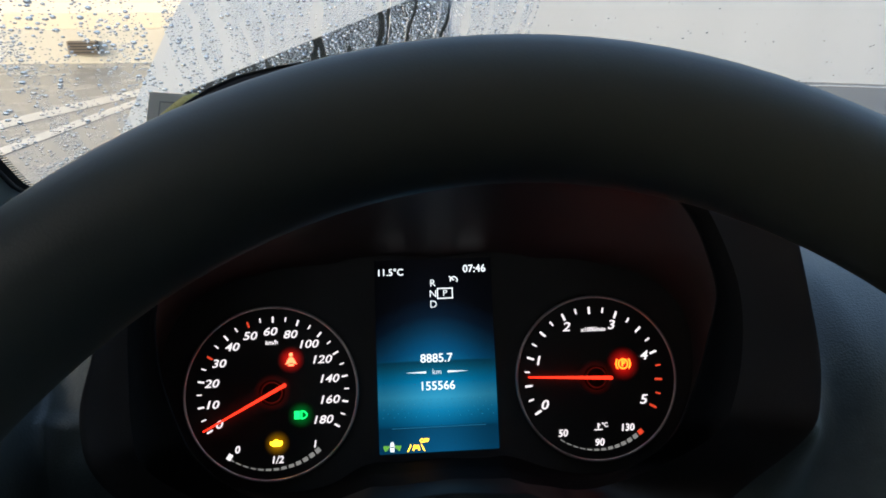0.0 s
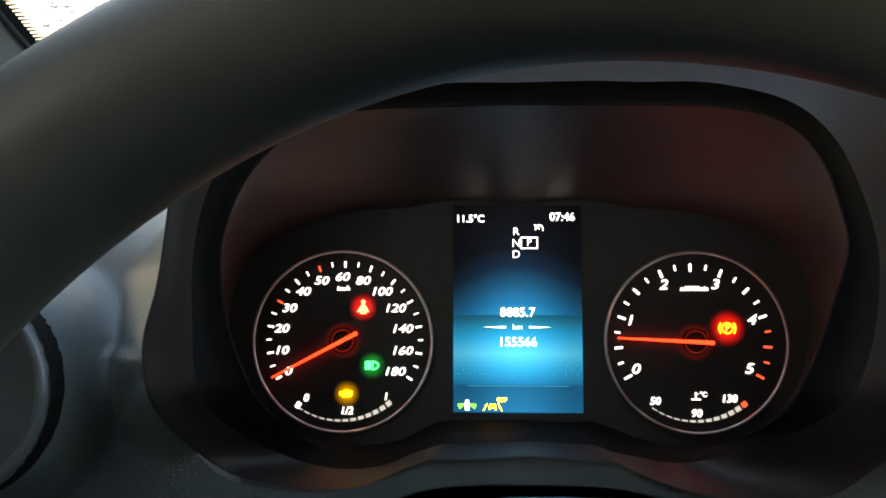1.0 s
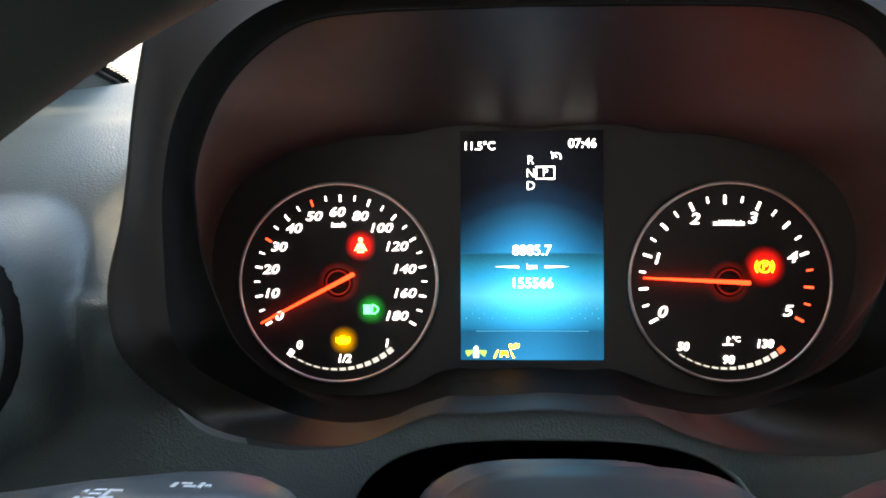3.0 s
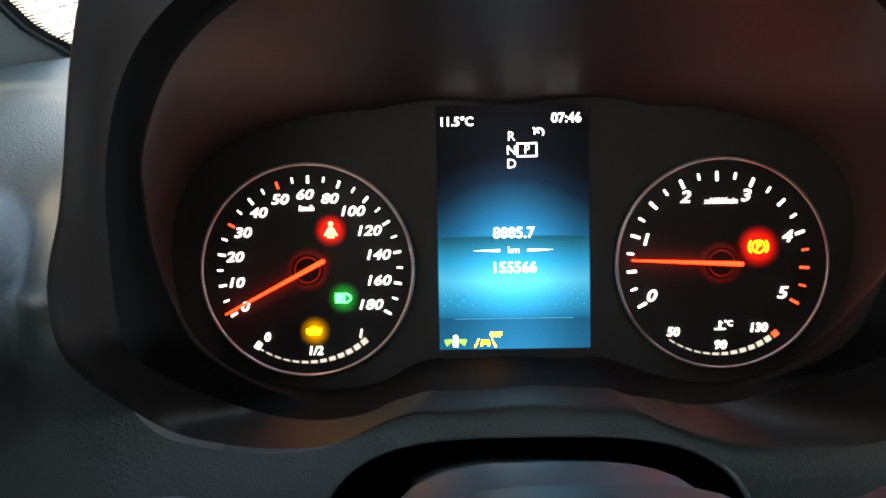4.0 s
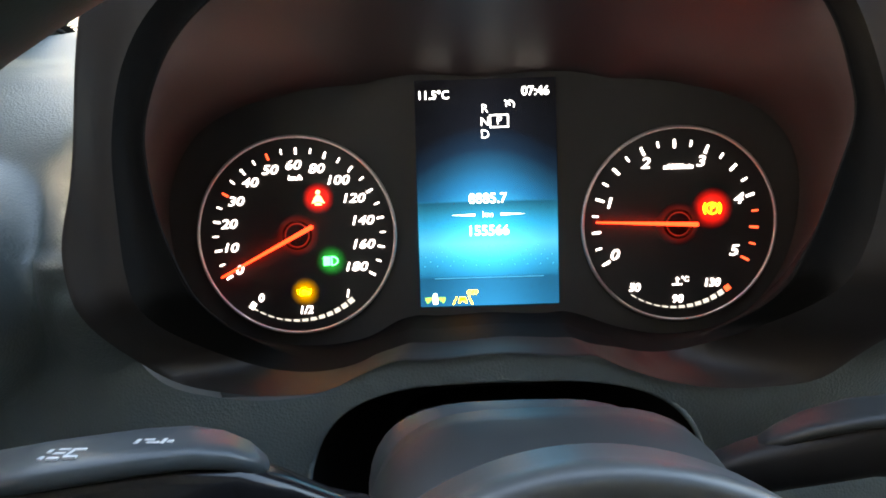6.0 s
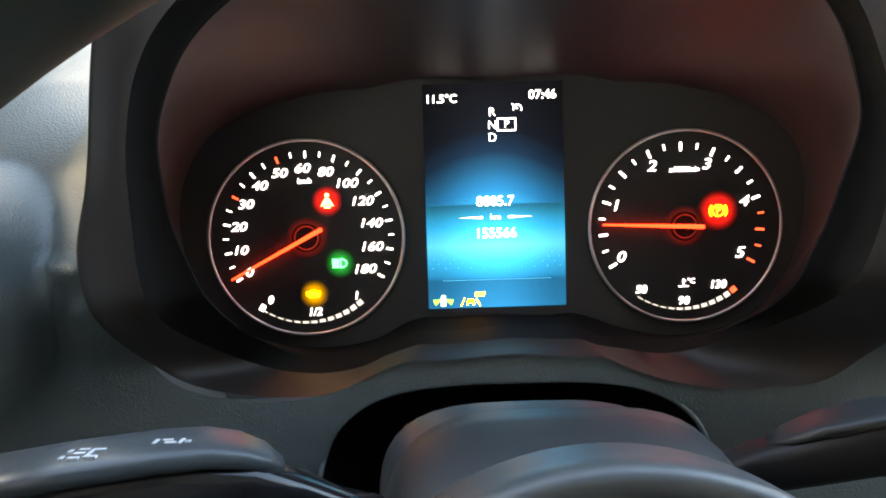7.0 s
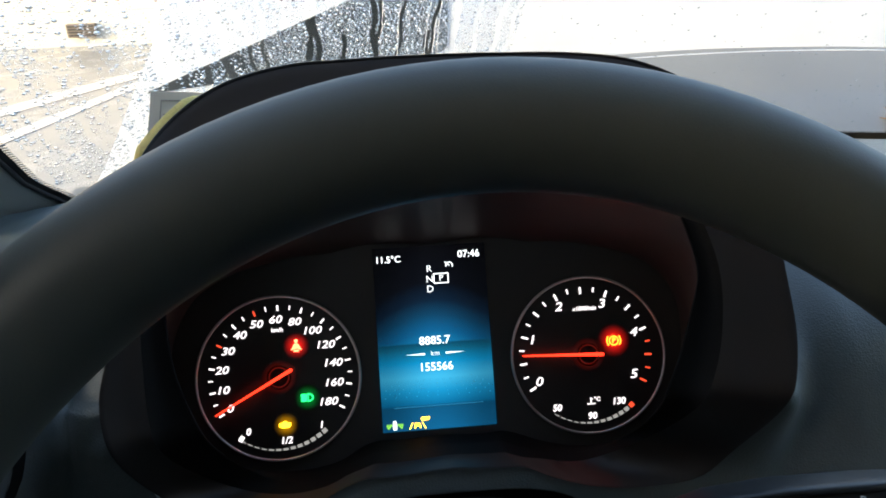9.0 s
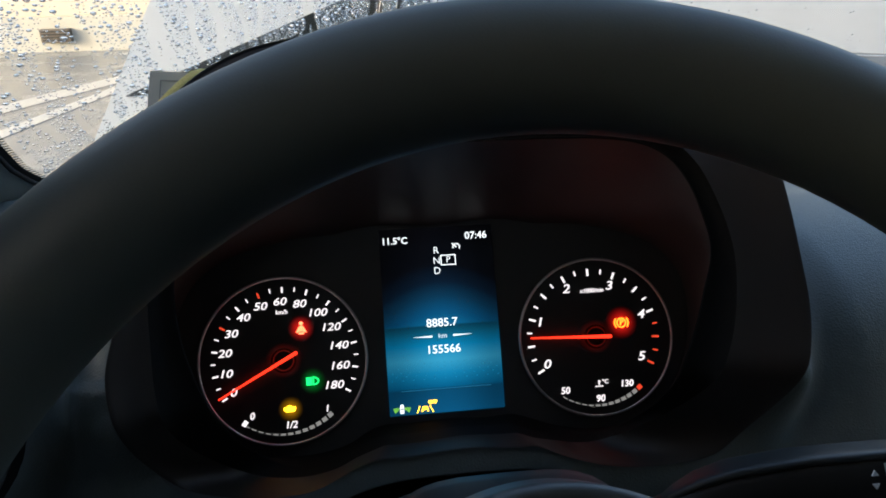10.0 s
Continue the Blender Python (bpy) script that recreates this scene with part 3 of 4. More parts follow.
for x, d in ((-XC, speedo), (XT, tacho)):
    lamp_window(x, 0, 0.0115, M_HALO_HUB, d)
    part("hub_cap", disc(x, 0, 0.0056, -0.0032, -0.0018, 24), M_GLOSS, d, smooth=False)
lamp_window(-XC + 0.223 * R_DIAL, 0.366 * R_DIAL, 0.0085, M_HALO_RED, speedo)
lamp_window(-XC + 0.33 * R_DIAL, -0.27 * R_DIAL, 0.0085, M_HALO_GREEN, speedo)
lamp_window(-XC + 0.053 * R_DIAL, -0.58 * R_DIAL, 0.0080, M_HALO_AMBER, speedo)
lamp_window(XT + 0.35 * R_TACHO, 0.15 * R_TACHO, 0.0110, M_HALO_RED, tacho)
lamp_icon("seat_belt_lamp", [circle(0, 0.85, 0.32), [(-0.95, -0.75), (-0.25, -0.55), (-0.2, 0.45), (-0.38, 0.3)], [(0.25, -0.55), (0.95, -0.75), (0.38, 0.3), (0.2, 0.45)], [(-0.2, -0.5), (0.2, -0.5), (0.16, 0.45), (-0.16, 0.45)],
                             [(-0.5, -1.0), (0.5, -1.0), (0.4, -0.68), (-0.4, -0.68)]],
          -XC + 0.223 * R_DIAL, 0.366 * R_DIAL, 0.0036, M_ICON_RED, speedo, "glowing red seat belt warning lamp")
lamp_icon("headlamp_lamp", [[(0.0, -0.62), (0.0, 0.62), (0.14, 0.62), (0.14, -0.62)], [(0.14, 0.62), (0.5, 0.56), (0.45, 0.40), (0.14, 0.46)], [(0.5, 0.56), (0.9, 0.22), (0.74, 0.14), (0.45, 0.40)], [(0.9, 0.22), (0.9, -0.22), (0.74, -0.14), (0.74, 0.14)],
                            [(0.74, -0.14), (0.9, -0.22), (0.5, -0.56), (0.45, -0.40)], [(0.45, -0.40), (0.5, -0.56), (0.14, -0.62), (0.14, -0.46)]]
          + [[(-1.0, h - 0.09), (-0.12, h - 0.09), (-0.12, h + 0.09), (-1.0, h + 0.09)] for h in (-0.48, -0.24, 0.0, 0.24, 0.48)],
          -XC + 0.33 * R_DIAL, -0.27 * R_DIAL, 0.0040, M_ICON_GREEN, speedo, "glowing green headlamp lamp")
lamp_icon("engine_lamp", [[(-0.7, -0.4), (0.5, -0.4), (0.75, -0.1), (0.75, 0.35), (0.2, 0.35), (0.1, 0.55), (-0.3, 0.55), (-0.7, 0.3)], [(-1.0, -0.2), (-0.8, -0.2), (-0.8, 0.3), (-1.0, 0.3)]],
          -XC + 0.053 * R_DIAL, -0.58 * R_DIAL, 0.0040, M_ICON_AMBER, speedo, "glowing amber engine lamp")
lamp_icon("parking_brake_lamp", hoop(0, 0, 0.7, 0.16) + hoop(0, 0, 1.05, 0.16, 140, 220, 6) + hoop(0, 0, 1.05, 0.16, -40, 40, 6), XT + 0.35 * R_TACHO, 0.15 * R_TACHO, 0.0046, M_ICON_ORANGE, tacho, "glowing red parking brake lamp")
word("P", 0.0050, XT + 0.35 * R_TACHO, -0.0022, 0.15 * R_TACHO, M_ICON_ORANGE, tacho, "lettering", bold=0.0001)
lamp_icon("coolant_symbol", [[(-0.12, -0.4), (0.12, -0.4), (0.12, 0.7), (-0.12, 0.7)], [(-0.9, -0.75), (0.9, -0.75), (0.9, -0.55), (-0.9, -0.55)], [(0.12, 0.3), (0.45, 0.3), (0.45, 0.45), (0.12, 0.45)]],
          XT - 0.0005, -0.59 * R_TACHO, 0.0028, M_LIT, tacho, "")
word("°C", 0.0036, XT + 0.0035, -0.002, -0.575 * R_TACHO, M_LIT, tacho, "lettering", bold=0.00005)

# display
display = part("display_screen", box((-0.0357, -0.0025, -0.039), (0.0357, 0.004, 0.0760)), M_SCREEN, cluster, "upright colour display with a blue picture", smooth=False)
YT = -0.0029
for t, s, x, z in (("11.5°C", 0.0058, -0.0262, 0.0683), ("07:46", 0.0064, 0.0253, 0.0692), ("R", 0.0062, -0.0005, 0.0610), ("N", 0.0062, -0.0005, 0.0545), ("D", 0.0062, -0.0005, 0.0482),
                   ("P", 0.0056, 0.0068, 0.0548), ("8885.7", 0.0072, 0.0, 0.0158), ("km", 0.0046, 0.0, 0.0078), ("155566", 0.0072, 0.0, -0.0006)):
    word(t, s, x, YT, z, M_TEXT, display, "lettering", bold=0.00006 if len(t) > 3 else -0.00006)
for lo, hi in (((0.0020, 0.0515), (0.0116, 0.0521)), ((0.0020, 0.0575), (0.0116, 0.0581)), ((0.0020, 0.0515), (0.0026, 0.0581)), ((0.0110, 0.0515), (0.0116, 0.0581))):
    part("gear_frame", box((lo[0], YT, lo[1]), (hi[0], -0.0024, hi[1])), M_TEXT, display, smooth=False)
for k in (-1, 1):
    part("side_line", plate([(k * 0.0065, 0.0071), (k * 0.0065, 0.0083), (k * 0.0190, 0.0078)][::k], YT, -0.0024), M_TEXT, display, smooth=False)
lamp_icon("cruise_symbol", hoop(0, 0, 0.8, 0.2, -30, 200, 12) + [[(-1.0, 0.75), (-0.85, 0.9), (0.1, 0.05), (-0.05, -0.1)]], 0.0125, 0.0626, 0.0030, M_TEXT, display, "").location.y = -0.0008
lamp_icon("van_symbol", [[(-0.42, -1.0), (0.42, -1.0), (0.45, -0.15), (-0.45, -0.15)], [(-0.45, 0.12), (0.45, 0.12), (0.36, 0.85), (0.2, 1.0), (-0.2, 1.0), (-0.36, 0.85)], [(-0.45, -0.15), (-0.32, -0.15), (-0.32, 0.12), (-0.45, 0.12)],
                         [(0.32, -0.15), (0.45, -0.15), (0.45, 0.12), (0.32, 0.12)]], -0.0281, -0.0350, 0.0028, M_TEXT, display, "").location.y = -0.0008
lamp_icon("radar_symbol", [q for r in (0.85, 1.15, 1.45, 1.75) for a0, a1 in ((-40, -4), (184, 220)) for q in hoop(0.0, 0.35, r, 0.19, a0, a1, 6)], -0.0281, -0.0350, 0.0030, M_ICON_LIME, display, "").location.y = -0.0008
lamp_icon("lane_symbol", [[(-0.7, -0.2), (0.7, -0.2), (0.55, 0.45), (-0.55, 0.45)], [(-0.75, -0.6), (-0.45, -0.6), (-0.45, -0.2), (-0.75, -0.2)], [(0.45, -0.6), (0.75, -0.6), (0.75, -0.2), (0.45, -0.2)],
                          [(-1.9, -0.8), (-1.65, -0.8), (-1.0, 0.6), (-1.15, 0.6)], [(1.65, -0.8), (1.9, -0.8), (1.15, 0.6), (1.0, 0.6)]], -0.0140, -0.0358, 0.0028, M_ICON_AMBER, display, "").location.y = -0.0008
word("OFF", 0.0032, -0.0090, YT, -0.0322, M_ICON_AMBER, display, "lettering", bold=0.00004)

part("floor_line", box((-0.028, -0.0028, -0.02465), (0.028, -0.0024, -0.02445)), M_DOT, display, smooth=False)


def dot_field():
    """Rows of small light dots that spread towards the viewer."""
    bm = bmesh.new()
    for i in range(-6, 7):
        for j in range(5):
            z = -0.0085 - 0.0024 * j
            x = i * (0.0042 + 0.0006 * j)
            if abs(x) < 0.0335:
                box((x - 0.00022, -0.0027, z - 0.00022), (x + 0.00022, -0.0024, z + 0.00022), 0, bm)
    return bm


tagged(part("dot_field", dot_field(), M_DOT, display, smooth=False), kind="stuff")

# ---- steering wheel ----
W_TILT = 9.5
WHEEL = DASH @ pose(0.004, -0.297, -0.0959, -W_TILT, 0, 0)
wheel = root("steering_wheel", WHEEL, "black leather steering wheel in front of the instruments", "steering wheel")
R_WHEEL, R_HIGH, R_TUBE = 0.1688, 0.1823, 0.0177


def wheel_rim():
    rings = []
    for i in range(128):
        a = i * math.tau / 128
        u = Vector((math.cos(a), 0, math.sin(a)))
        rings.append([Vector((u.x * R_WHEEL, 0, u.z * R_HIGH)) + u * R_TUBE * math.cos(b) + Vector((0, R_TUBE * math.sin(b), 0)) for b in (k * math.tau / 24 for k in range(24))])
    rings.append(rings[0])
    return loft(rings)


part("rim", wheel_rim(), M_LEATHER, wheel)


def dome(r, y0, y1, n=48, rings=8, flat=0.6):
    """A shallow dome facing -y."""
    out = []
    for j in range(rings + 1):
        t = j / rings
        out.append([(r * math.cos(t * math.pi / 2) ** flat * math.cos(k * math.tau / n) if t < 1 else 1e-4 * math.cos(k * math.tau / n), y0 + (y1 - y0) * math.sin(t * math.pi / 2),
                     r * math.cos(t * math.pi / 2) ** flat * math.sin(k * math.tau / n) if t < 1 else 1e-4 * math.sin(k * math.tau / n)) for k in range(n)])
    return loft(out)


part("airbag_cover", dome(0.0590, 0.044, 0.024), M_PAD, wheel, m=pose(0, 0, 0.0105))
part("hub_gap", ring_bm(0, 0, 0.0598, 0.0030, 0.0385, 0.050), M_RUBBER, wheel, m=pose(0, 0, 0.0105))
part("hub_ring", ring_bm(0, 0, 0.0630, 0.0062, 0.036, 0.060), M_STALK, wheel, "grey satin ring round the airbag cover", m=pose(0, 0, 0.0105))
for ang in (-8, 188, 250, 290):
    c, s = math.cos(radians(ang)), math.sin(radians(ang))
    w0, w1 = (0.030, 0.022) if ang in (-8, 188) else (0.014, 0.012)
    rings = []
    for t in (0, 0.25, 0.5, 0.75, 1):
        r = 0.055 + t * 0.115
        w = w0 + (w1 - w0) * t
        yy = 0.048 - 0.046 * t
        rings.append([(r * c - k * w * s, yy + d, r * s + k * w * c) for k, d in ((-1, 0), (-0.8, -0.007), (0.8, -0.007), (1, 0), (0.8, 0.008), (-0.8, 0.008))])
    part("spoke", loft(rings, True, True), M_BLACK, wheel)

# switch block on the left spoke
SWITCHES = WHEEL.inverted() @ DASH @ pose(-0.118, -0.236, -0.0865, -14, 0, 6)
block = part("switch_block", box((-0.019, -0.005, -0.014), (0.019, 0.010, 0.013), 0.004), M_GLOSS, wheel, "gloss black switch block", m=SWITCHES)
part("switch_trim", tube([(-0.0185, -0.0048, 0.0095), (-0.010, -0.0052, 0.0120), (0.004, -0.0052, 0.0128), (0.0135, -0.0050, 0.0126), (0.0182, -0.0046, 0.0100), (0.0190, -0.0046, 0.0)], 0.0008, 8), M_RING, block, "thin satin grey edge")
for k in range(2):
    part("button", box((-0.015 + 0.016 * k, -0.0066, -0.006), (-0.002 + 0.016 * k, -0.004, 0.006), 0.0015), M_BLACK, block)
    part("symbol_stroke", box((-0.012 + 0.016 * k, -0.0070, -0.0006), (-0.005 + 0.016 * k, -0.0064, 0.0008)), M_PRINT, block, smooth=False)

# ---- steering column shroud ----
column = root("steering_column_shroud", DASH, "grey plastic steering column cover behind the wheel", "column cover")


def shroud(upper):
    """One half of the column cover."""
    rings = []
    for y, w, top, bot in ((-0.170, 0.050, -0.0425, -0.155), (-0.172, 0.051, -0.0402, -0.157), (-0.182, 0.0515, -0.0402, -0.157), (-0.195, 0.0515, -0.0420, -0.155), (-0.210, 0.050, -0.0460, -0.15), (-0.228, 0.047, -0.0530, -0.145)):
        cz, h = (top + bot) / 2, (top - bot) / 2
        angs = [math.pi * k / 24 * (1 if upper else -1) for k in range(25)]
        gap = 0.0006 if upper else -0.0006
        rings.append([(0.003 + w * math.copysign(abs(math.cos(a)) ** 0.55, math.cos(a)), y, cz + gap + h * math.copysign(abs(math.sin(a)) ** 0.55, math.sin(a))) for a in angs])
    return loft(rings, True, True)


part("upper_cover", shroud(True), M_SHROUD, column)
part("lower_cover", shroud(False), M_SHROUD, column)
part("neck", loft([[(0.003 + w * math.copysign(abs(math.cos(a)) ** 0.6, math.cos(a)), y, (top - 0.15) / 2 + (top + 0.15) / 2 * math.copysign(abs(math.sin(a)) ** 0.6, math.sin(a))) for a in (k * math.tau / 40 for k in range(40))]
                   for y, w, top in ((0.02, 0.055, -0.088), (-0.06, 0.057, -0.074), (-0.098, 0.058, -0.0600), (-0.102, 0.058, -0.0590), (-0.108, 0.057, -0.0620), (-0.172, 0.048, -0.0600))], True, True), M_STALK, column, "grey-black inner sleeve of the column")


# ---- stalks ----
def stalk_body(points, widths, heights):
    pts = [Vector(p) for p in points]
    rings = []
    for i, p in enumerate(pts):
        d = (pts[min(i + 1, len(pts) - 1)] - pts[max(i - 1, 0)]).normalized()
        up = Vector((0, 0, 1))
        side = d.cross(up).normalized()
        up = side.cross(d)
        rings.append([p + side * widths[i] * math.copysign(abs(math.cos(a)) ** 0.6, math.cos(a)) + up * heights[i] * math.copysign(abs(math.sin(a)) ** 0.6, math.sin(a)) for a in (k * math.tau / 24 for k in range(24))])
    return loft(rings, True, True)


stalk = root("indicator_stalk", DASH, "dark grey indicator stalk with pale printed symbols", "stalk")
stalk.matrix_basis = DASH @ pose(0, 0, -0.0019)
part("stalk_arm", stalk_body([(-0.050, -0.150, -0.078), (-0.062, -0.158, -0.0725), (-0.074, -0.164, -0.0655), (-0.086, -0.170, -0.0590), (-0.100, -0.175, -0.0560), (-0.128, -0.183, -0.0555), (-0.165, -0.192, -0.0565), (-0.186, -0.196, -0.0580), (-0.191, -0.197, -0.0585)],
                             [0.006, 0.0075, 0.009, 0.0105, 0.0115, 0.0122, 0.0122, 0.0115, 0.007], [0.006, 0.0070, 0.0085, 0.0095, 0.0100, 0.0105, 0.0108, 0.0105, 0.007]), M_GLOSS, stalk, "gloss black underside")
part("top_cover", stalk_body([(-0.0770, -0.1655, -0.0545), (-0.0810, -0.1670, -0.0510), (-0.0870, -0.1695, -0.0478), (-0.0950, -0.1725, -0.0457), (-0.1060, -0.1768, -0.0449), (-0.128, -0.183, -0.0455), (-0.1545, -0.1892, -0.0478)],
                             [0.006, 0.0090, 0.0108, 0.0120, 0.0126, 0.0130, 0.0130], [0.0022, 0.0030, 0.0034, 0.0036, 0.0036, 0.0037, 0.0038]), M_STALK, stalk, "satin grey upper face")
part("twist_collar", stalk_body([(-0.1558, -0.1895, -0.0483), (-0.1565, -0.1897, -0.0483), (-0.172, -0.1935, -0.0500), (-0.188, -0.1965, -0.0520), (-0.1905, -0.197, -0.0525)],
                                [0.0125, 0.0134, 0.0136, 0.0130, 0.011], [0.0042, 0.0048, 0.0050, 0.0046, 0.003]), M_STALK, stalk, "grey twist collar at the end")


def symbol(pieces, x, y, z, slope):
    """Printed strokes lying on the upper face: each x0, x1, y0, y1 in millimetres."""
    for x0, x1, y0, y1 in pieces:
        bm = bmesh.new()
        zz = z + slope * (x0 + x1) / 2000
        box((x + x0 / 1000, y + y0 / 600, zz - 0.0006), (x + x1 / 1000, y + y1 / 600, zz), 0, bm)
        part("symbol_stroke", bm, M_PRINT, stalk, smooth=False)


symbol([(-5, -4, -2.2, -1.0), (-5, -4, 0.6, 1.8), (-2.6, 0.2, -2.4, -1.5), (-2.6, 0.2, -0.4, 0.4), (-2.6, 0.2, 1.3, 2.1), (1.2, 4.6, -2.0, -1.2), (1.2, 4.6, 1.0, 1.8), (1.2, 2.0, -1.2, 1.0)], -0.1225, -0.186, -0.0414, 0.02)
symbol([(-5, -3.8, -1.2, 0.8), (-3.0, -0.4, 0.2, 1.0), (-1.8, 1.4, -1.0, -0.2), (1.8, 2.8, -1.0, 1.2), (3.4, 4.8, -0.4, 0.5)], -0.1020, -0.1790, -0.0414, -0.03)
symbol([(-3.5, -1.5, -1.5, 1.5), (-0.8, 1.2, -1.8, -0.6), (-0.8, 1.2, 0.4, 1.6), (2.0, 3.8, -1.2, 1.2)], -0.1660, -0.195, -0.0444, 0.08)

lever = root("gear_selector_stalk", DASH, "dark gear selector stalk with pale letters", "stalk")
part("lever_arm", stalk_body([(0.05, -0.13, -0.085), (0.075, -0.138, -0.0725), (0.090, -0.142, -0.0675), (0.106, -0.146, -0.0620), (0.135, -0.149, -0.0600), (0.175, -0.151, -0.0600), (0.215, -0.152, -0.061), (0.222, -0.152, -0.062)],
                             [0.008, 0.009, 0.010, 0.011, 0.012, 0.012, 0.011, 0.006], [0.006, 0.0075, 0.0085, 0.0095, 0.0110, 0.0115, 0.011, 0.006]), M_BLACK, lever, "black lower body")
part("lever_top", stalk_body([(0.078, -0.138, -0.0650), (0.084, -0.140, -0.0615), (0.092, -0.1425, -0.0572), (0.106, -0.146, -0.0528), (0.135, -0.149, -0.0500), (0.175, -0.151, -0.0498), (0.213, -0.152, -0.0512), (0.219, -0.152, -0.053)],
                             [0.005, 0.0080, 0.0095, 0.011, 0.012, 0.012, 0.011, 0.006], [0.0015, 0.0022, 0.0024, 0.0024, 0.0024, 0.0024, 0.0022, 0.0012]), M_SHROUD, lever, "satin grey upper face")
for t, dx, dz in (("R", 0, 0), ("N", 0.0008, -0.0044), ("D", 0.0014, -0.0088), ("P", 0.0088, -0.0042)):
    word(t, 0.0052, 0.1645 + dx, -0.1634, -0.0545 + dz, M_PRINT, lever, "letter", bold=0.00008, turn=pose(0, 0, 0, 82, 0, 0))
for k in (-1, 1):
    part("arrow", plate([(0.1585 - 0.0015, -0.0587 + k * 0.0016), (0.1585 + 0.0015, -0.0587 + k * 0.0016), (0.1585, -0.0587 + k * 0.0038)][::k], -0.1637, -0.1630), M_PRINT, lever, smooth=False)

# ---- round air vent ----
vent = root("air_vent", DASH @ pose(-0.256, -0.098, -0.018), "round black air vent with a grey ring in the dashboard", "air vent")


def turned(profile, n=96):
    """A turned shape round the y axis: radius and depth of its profile."""
    rings = [[(r * math.cos(k * math.tau / n), y, r * math.sin(k * math.tau / n)) for r, y in profile] for k in range(n)]
    return loft(rings + rings[:1], False)


part("vent_pod", turned([(0.0498, 0.024), (0.0496, 0.012), (0.0494, 0.006), (0.0492, 0.002), (0.0488, 0.0)]), M_HOOD, vent)
part("vent_ring", turned([(0.0490, 0.001), (0.0482, -0.003), (0.0460, -0.0042), (0.0436, -0.001), (0.0425, 0.006), (0.0420, 0.012)]), M_RING, vent, "thin grey ring")
part("vent_barrel", turned([(0.0420, 0.012), (0.0405, 0.016), (0.0400, 0.045), (0.001, 0.046)]), M_BLACK, vent)
for k in range(5):
    zz = -0.028 + k * 0.014
    hw = math.sqrt(0.0395 ** 2 - zz ** 2)
    part("vane", box((-hw, 0.022, zz - 0.001), (hw, 0.038, zz + 0.001), 0.0006), M_BLACK, vent)
part("vent_knob", dome(0.009, 0.012, 0.002), M_GLOSS, vent)

# ---- card behind the hood ----
card = root("card", DASH @ pose(-0.138, 0.03, 0.157, -6, 0, 3) @ pose(0, 0, 0, 0, 4, 0), "grey-beige printed card standing on the dashboard", "card")
part("sheet", box((-0.045, 0, -0.06), (0.045, 0.0008, 0.037)), M_CARD, card, smooth=False)
for lo, hi in (((-0.038, 0.030), (0.045, 0.0308)), ((-0.038, -0.055), (-0.0372, 0.030)), ((-0.036, 0.020), (0.045, 0.0206))):
    part("printed_line", box((lo[0], -0.0004, lo[1]), (hi[0], 0, hi[1])), M_INK, card, smooth=False)

# ---- windscreen, pillars, cab ----
GLASS_UP = Vector((0, -0.74, 0.67)).normalized()


def glass_point(x, s, off=0.0):
    """A point of the windscreen: x across, s metres up the glass."""
    slope = Vector((0.64 * ((x - 0.45) / 0.79) / 0.79 * 0.5, 1, 0.9)).normalized()
    k = 1 - 0.12 * s
    return Vector((0.45 + (x - 0.45) * k, base_y(x), base_z(x))) + GLASS_UP * s + slope * off


def glass_sheet(off, u0=-0.36, u1=1.26, s0=-0.02, s1=1.1, nx=48, ns=20):
    return [[glass_point(u0 + (u1 - u0) * i / nx, s0 + (s1 - s0) * j / ns, off) for i in range(nx + 1)] for j in range(ns + 1)]


windscreen = root("windscreen", Matrix(), "wet windscreen covered in raindrops", "windscreen", kind="structure")
pane = part("pane", loft(glass_sheet(0.0), False), M_PANE, windscreen, "clear curved glass pane")
pane.visible_shadow = False

def side_x(s):
    """The middle of the black border beside the pillar; it turns in at the foot."""
    return -0.3475 + 0.0115 * ease(0.06, -0.01, s) + 0.005 * ease(0.12, 0.40, s)


# black border with teeth on the left edge of the glass, plain along the foot
def frit_band():
    bm = bmesh.new()
    left = [[glass_point(side_x(k / 110 - 0.02) + w, k / 110 - 0.02, -0.002) for k in range(122)] for w in (-0.008, 0.002)]
    loft(left, False, False, bm)
    low = [[glass_point(-0.22 + 1.48 * i / 60, s, -0.002) for i in range(61)] for s in (-0.02, 0.010)]
    loft(low, False, False, bm)
    return bm


part("frit_band", frit_band(), M_RUBBER, windscreen, "black printed glass border")


def frit_dots():
    bm = bmesh.new()
    def dot(x, s, r):
        bm.faces.new([bm.verts.new(glass_point(x + r * math.cos(a), s + r * math.sin(a), -0.002)) for a in (k * math.tau / 8 for k in range(8))])
    for i in range(260):
        v = 0.004 * i
        bm.faces.new([bm.verts.new(glass_point(side_x(v) + w, v + h, -0.002)) for w, h in ((0.0016, -0.0013), (0.0060, -0.0006), (0.0060, 0.0006), (0.0016, 0.0013))])
    for i in range(270):
        dot(-0.22 + i * 0.004, 0.0122, 0.0014)
    return bm


tagged(part("frit_dots", frit_dots(), M_RUBBER, windscreen), kind="stuff")

pillar = root("pillar_trim", Matrix(), "grey pillar trim beside the windscreen", "pillar", kind="structure")


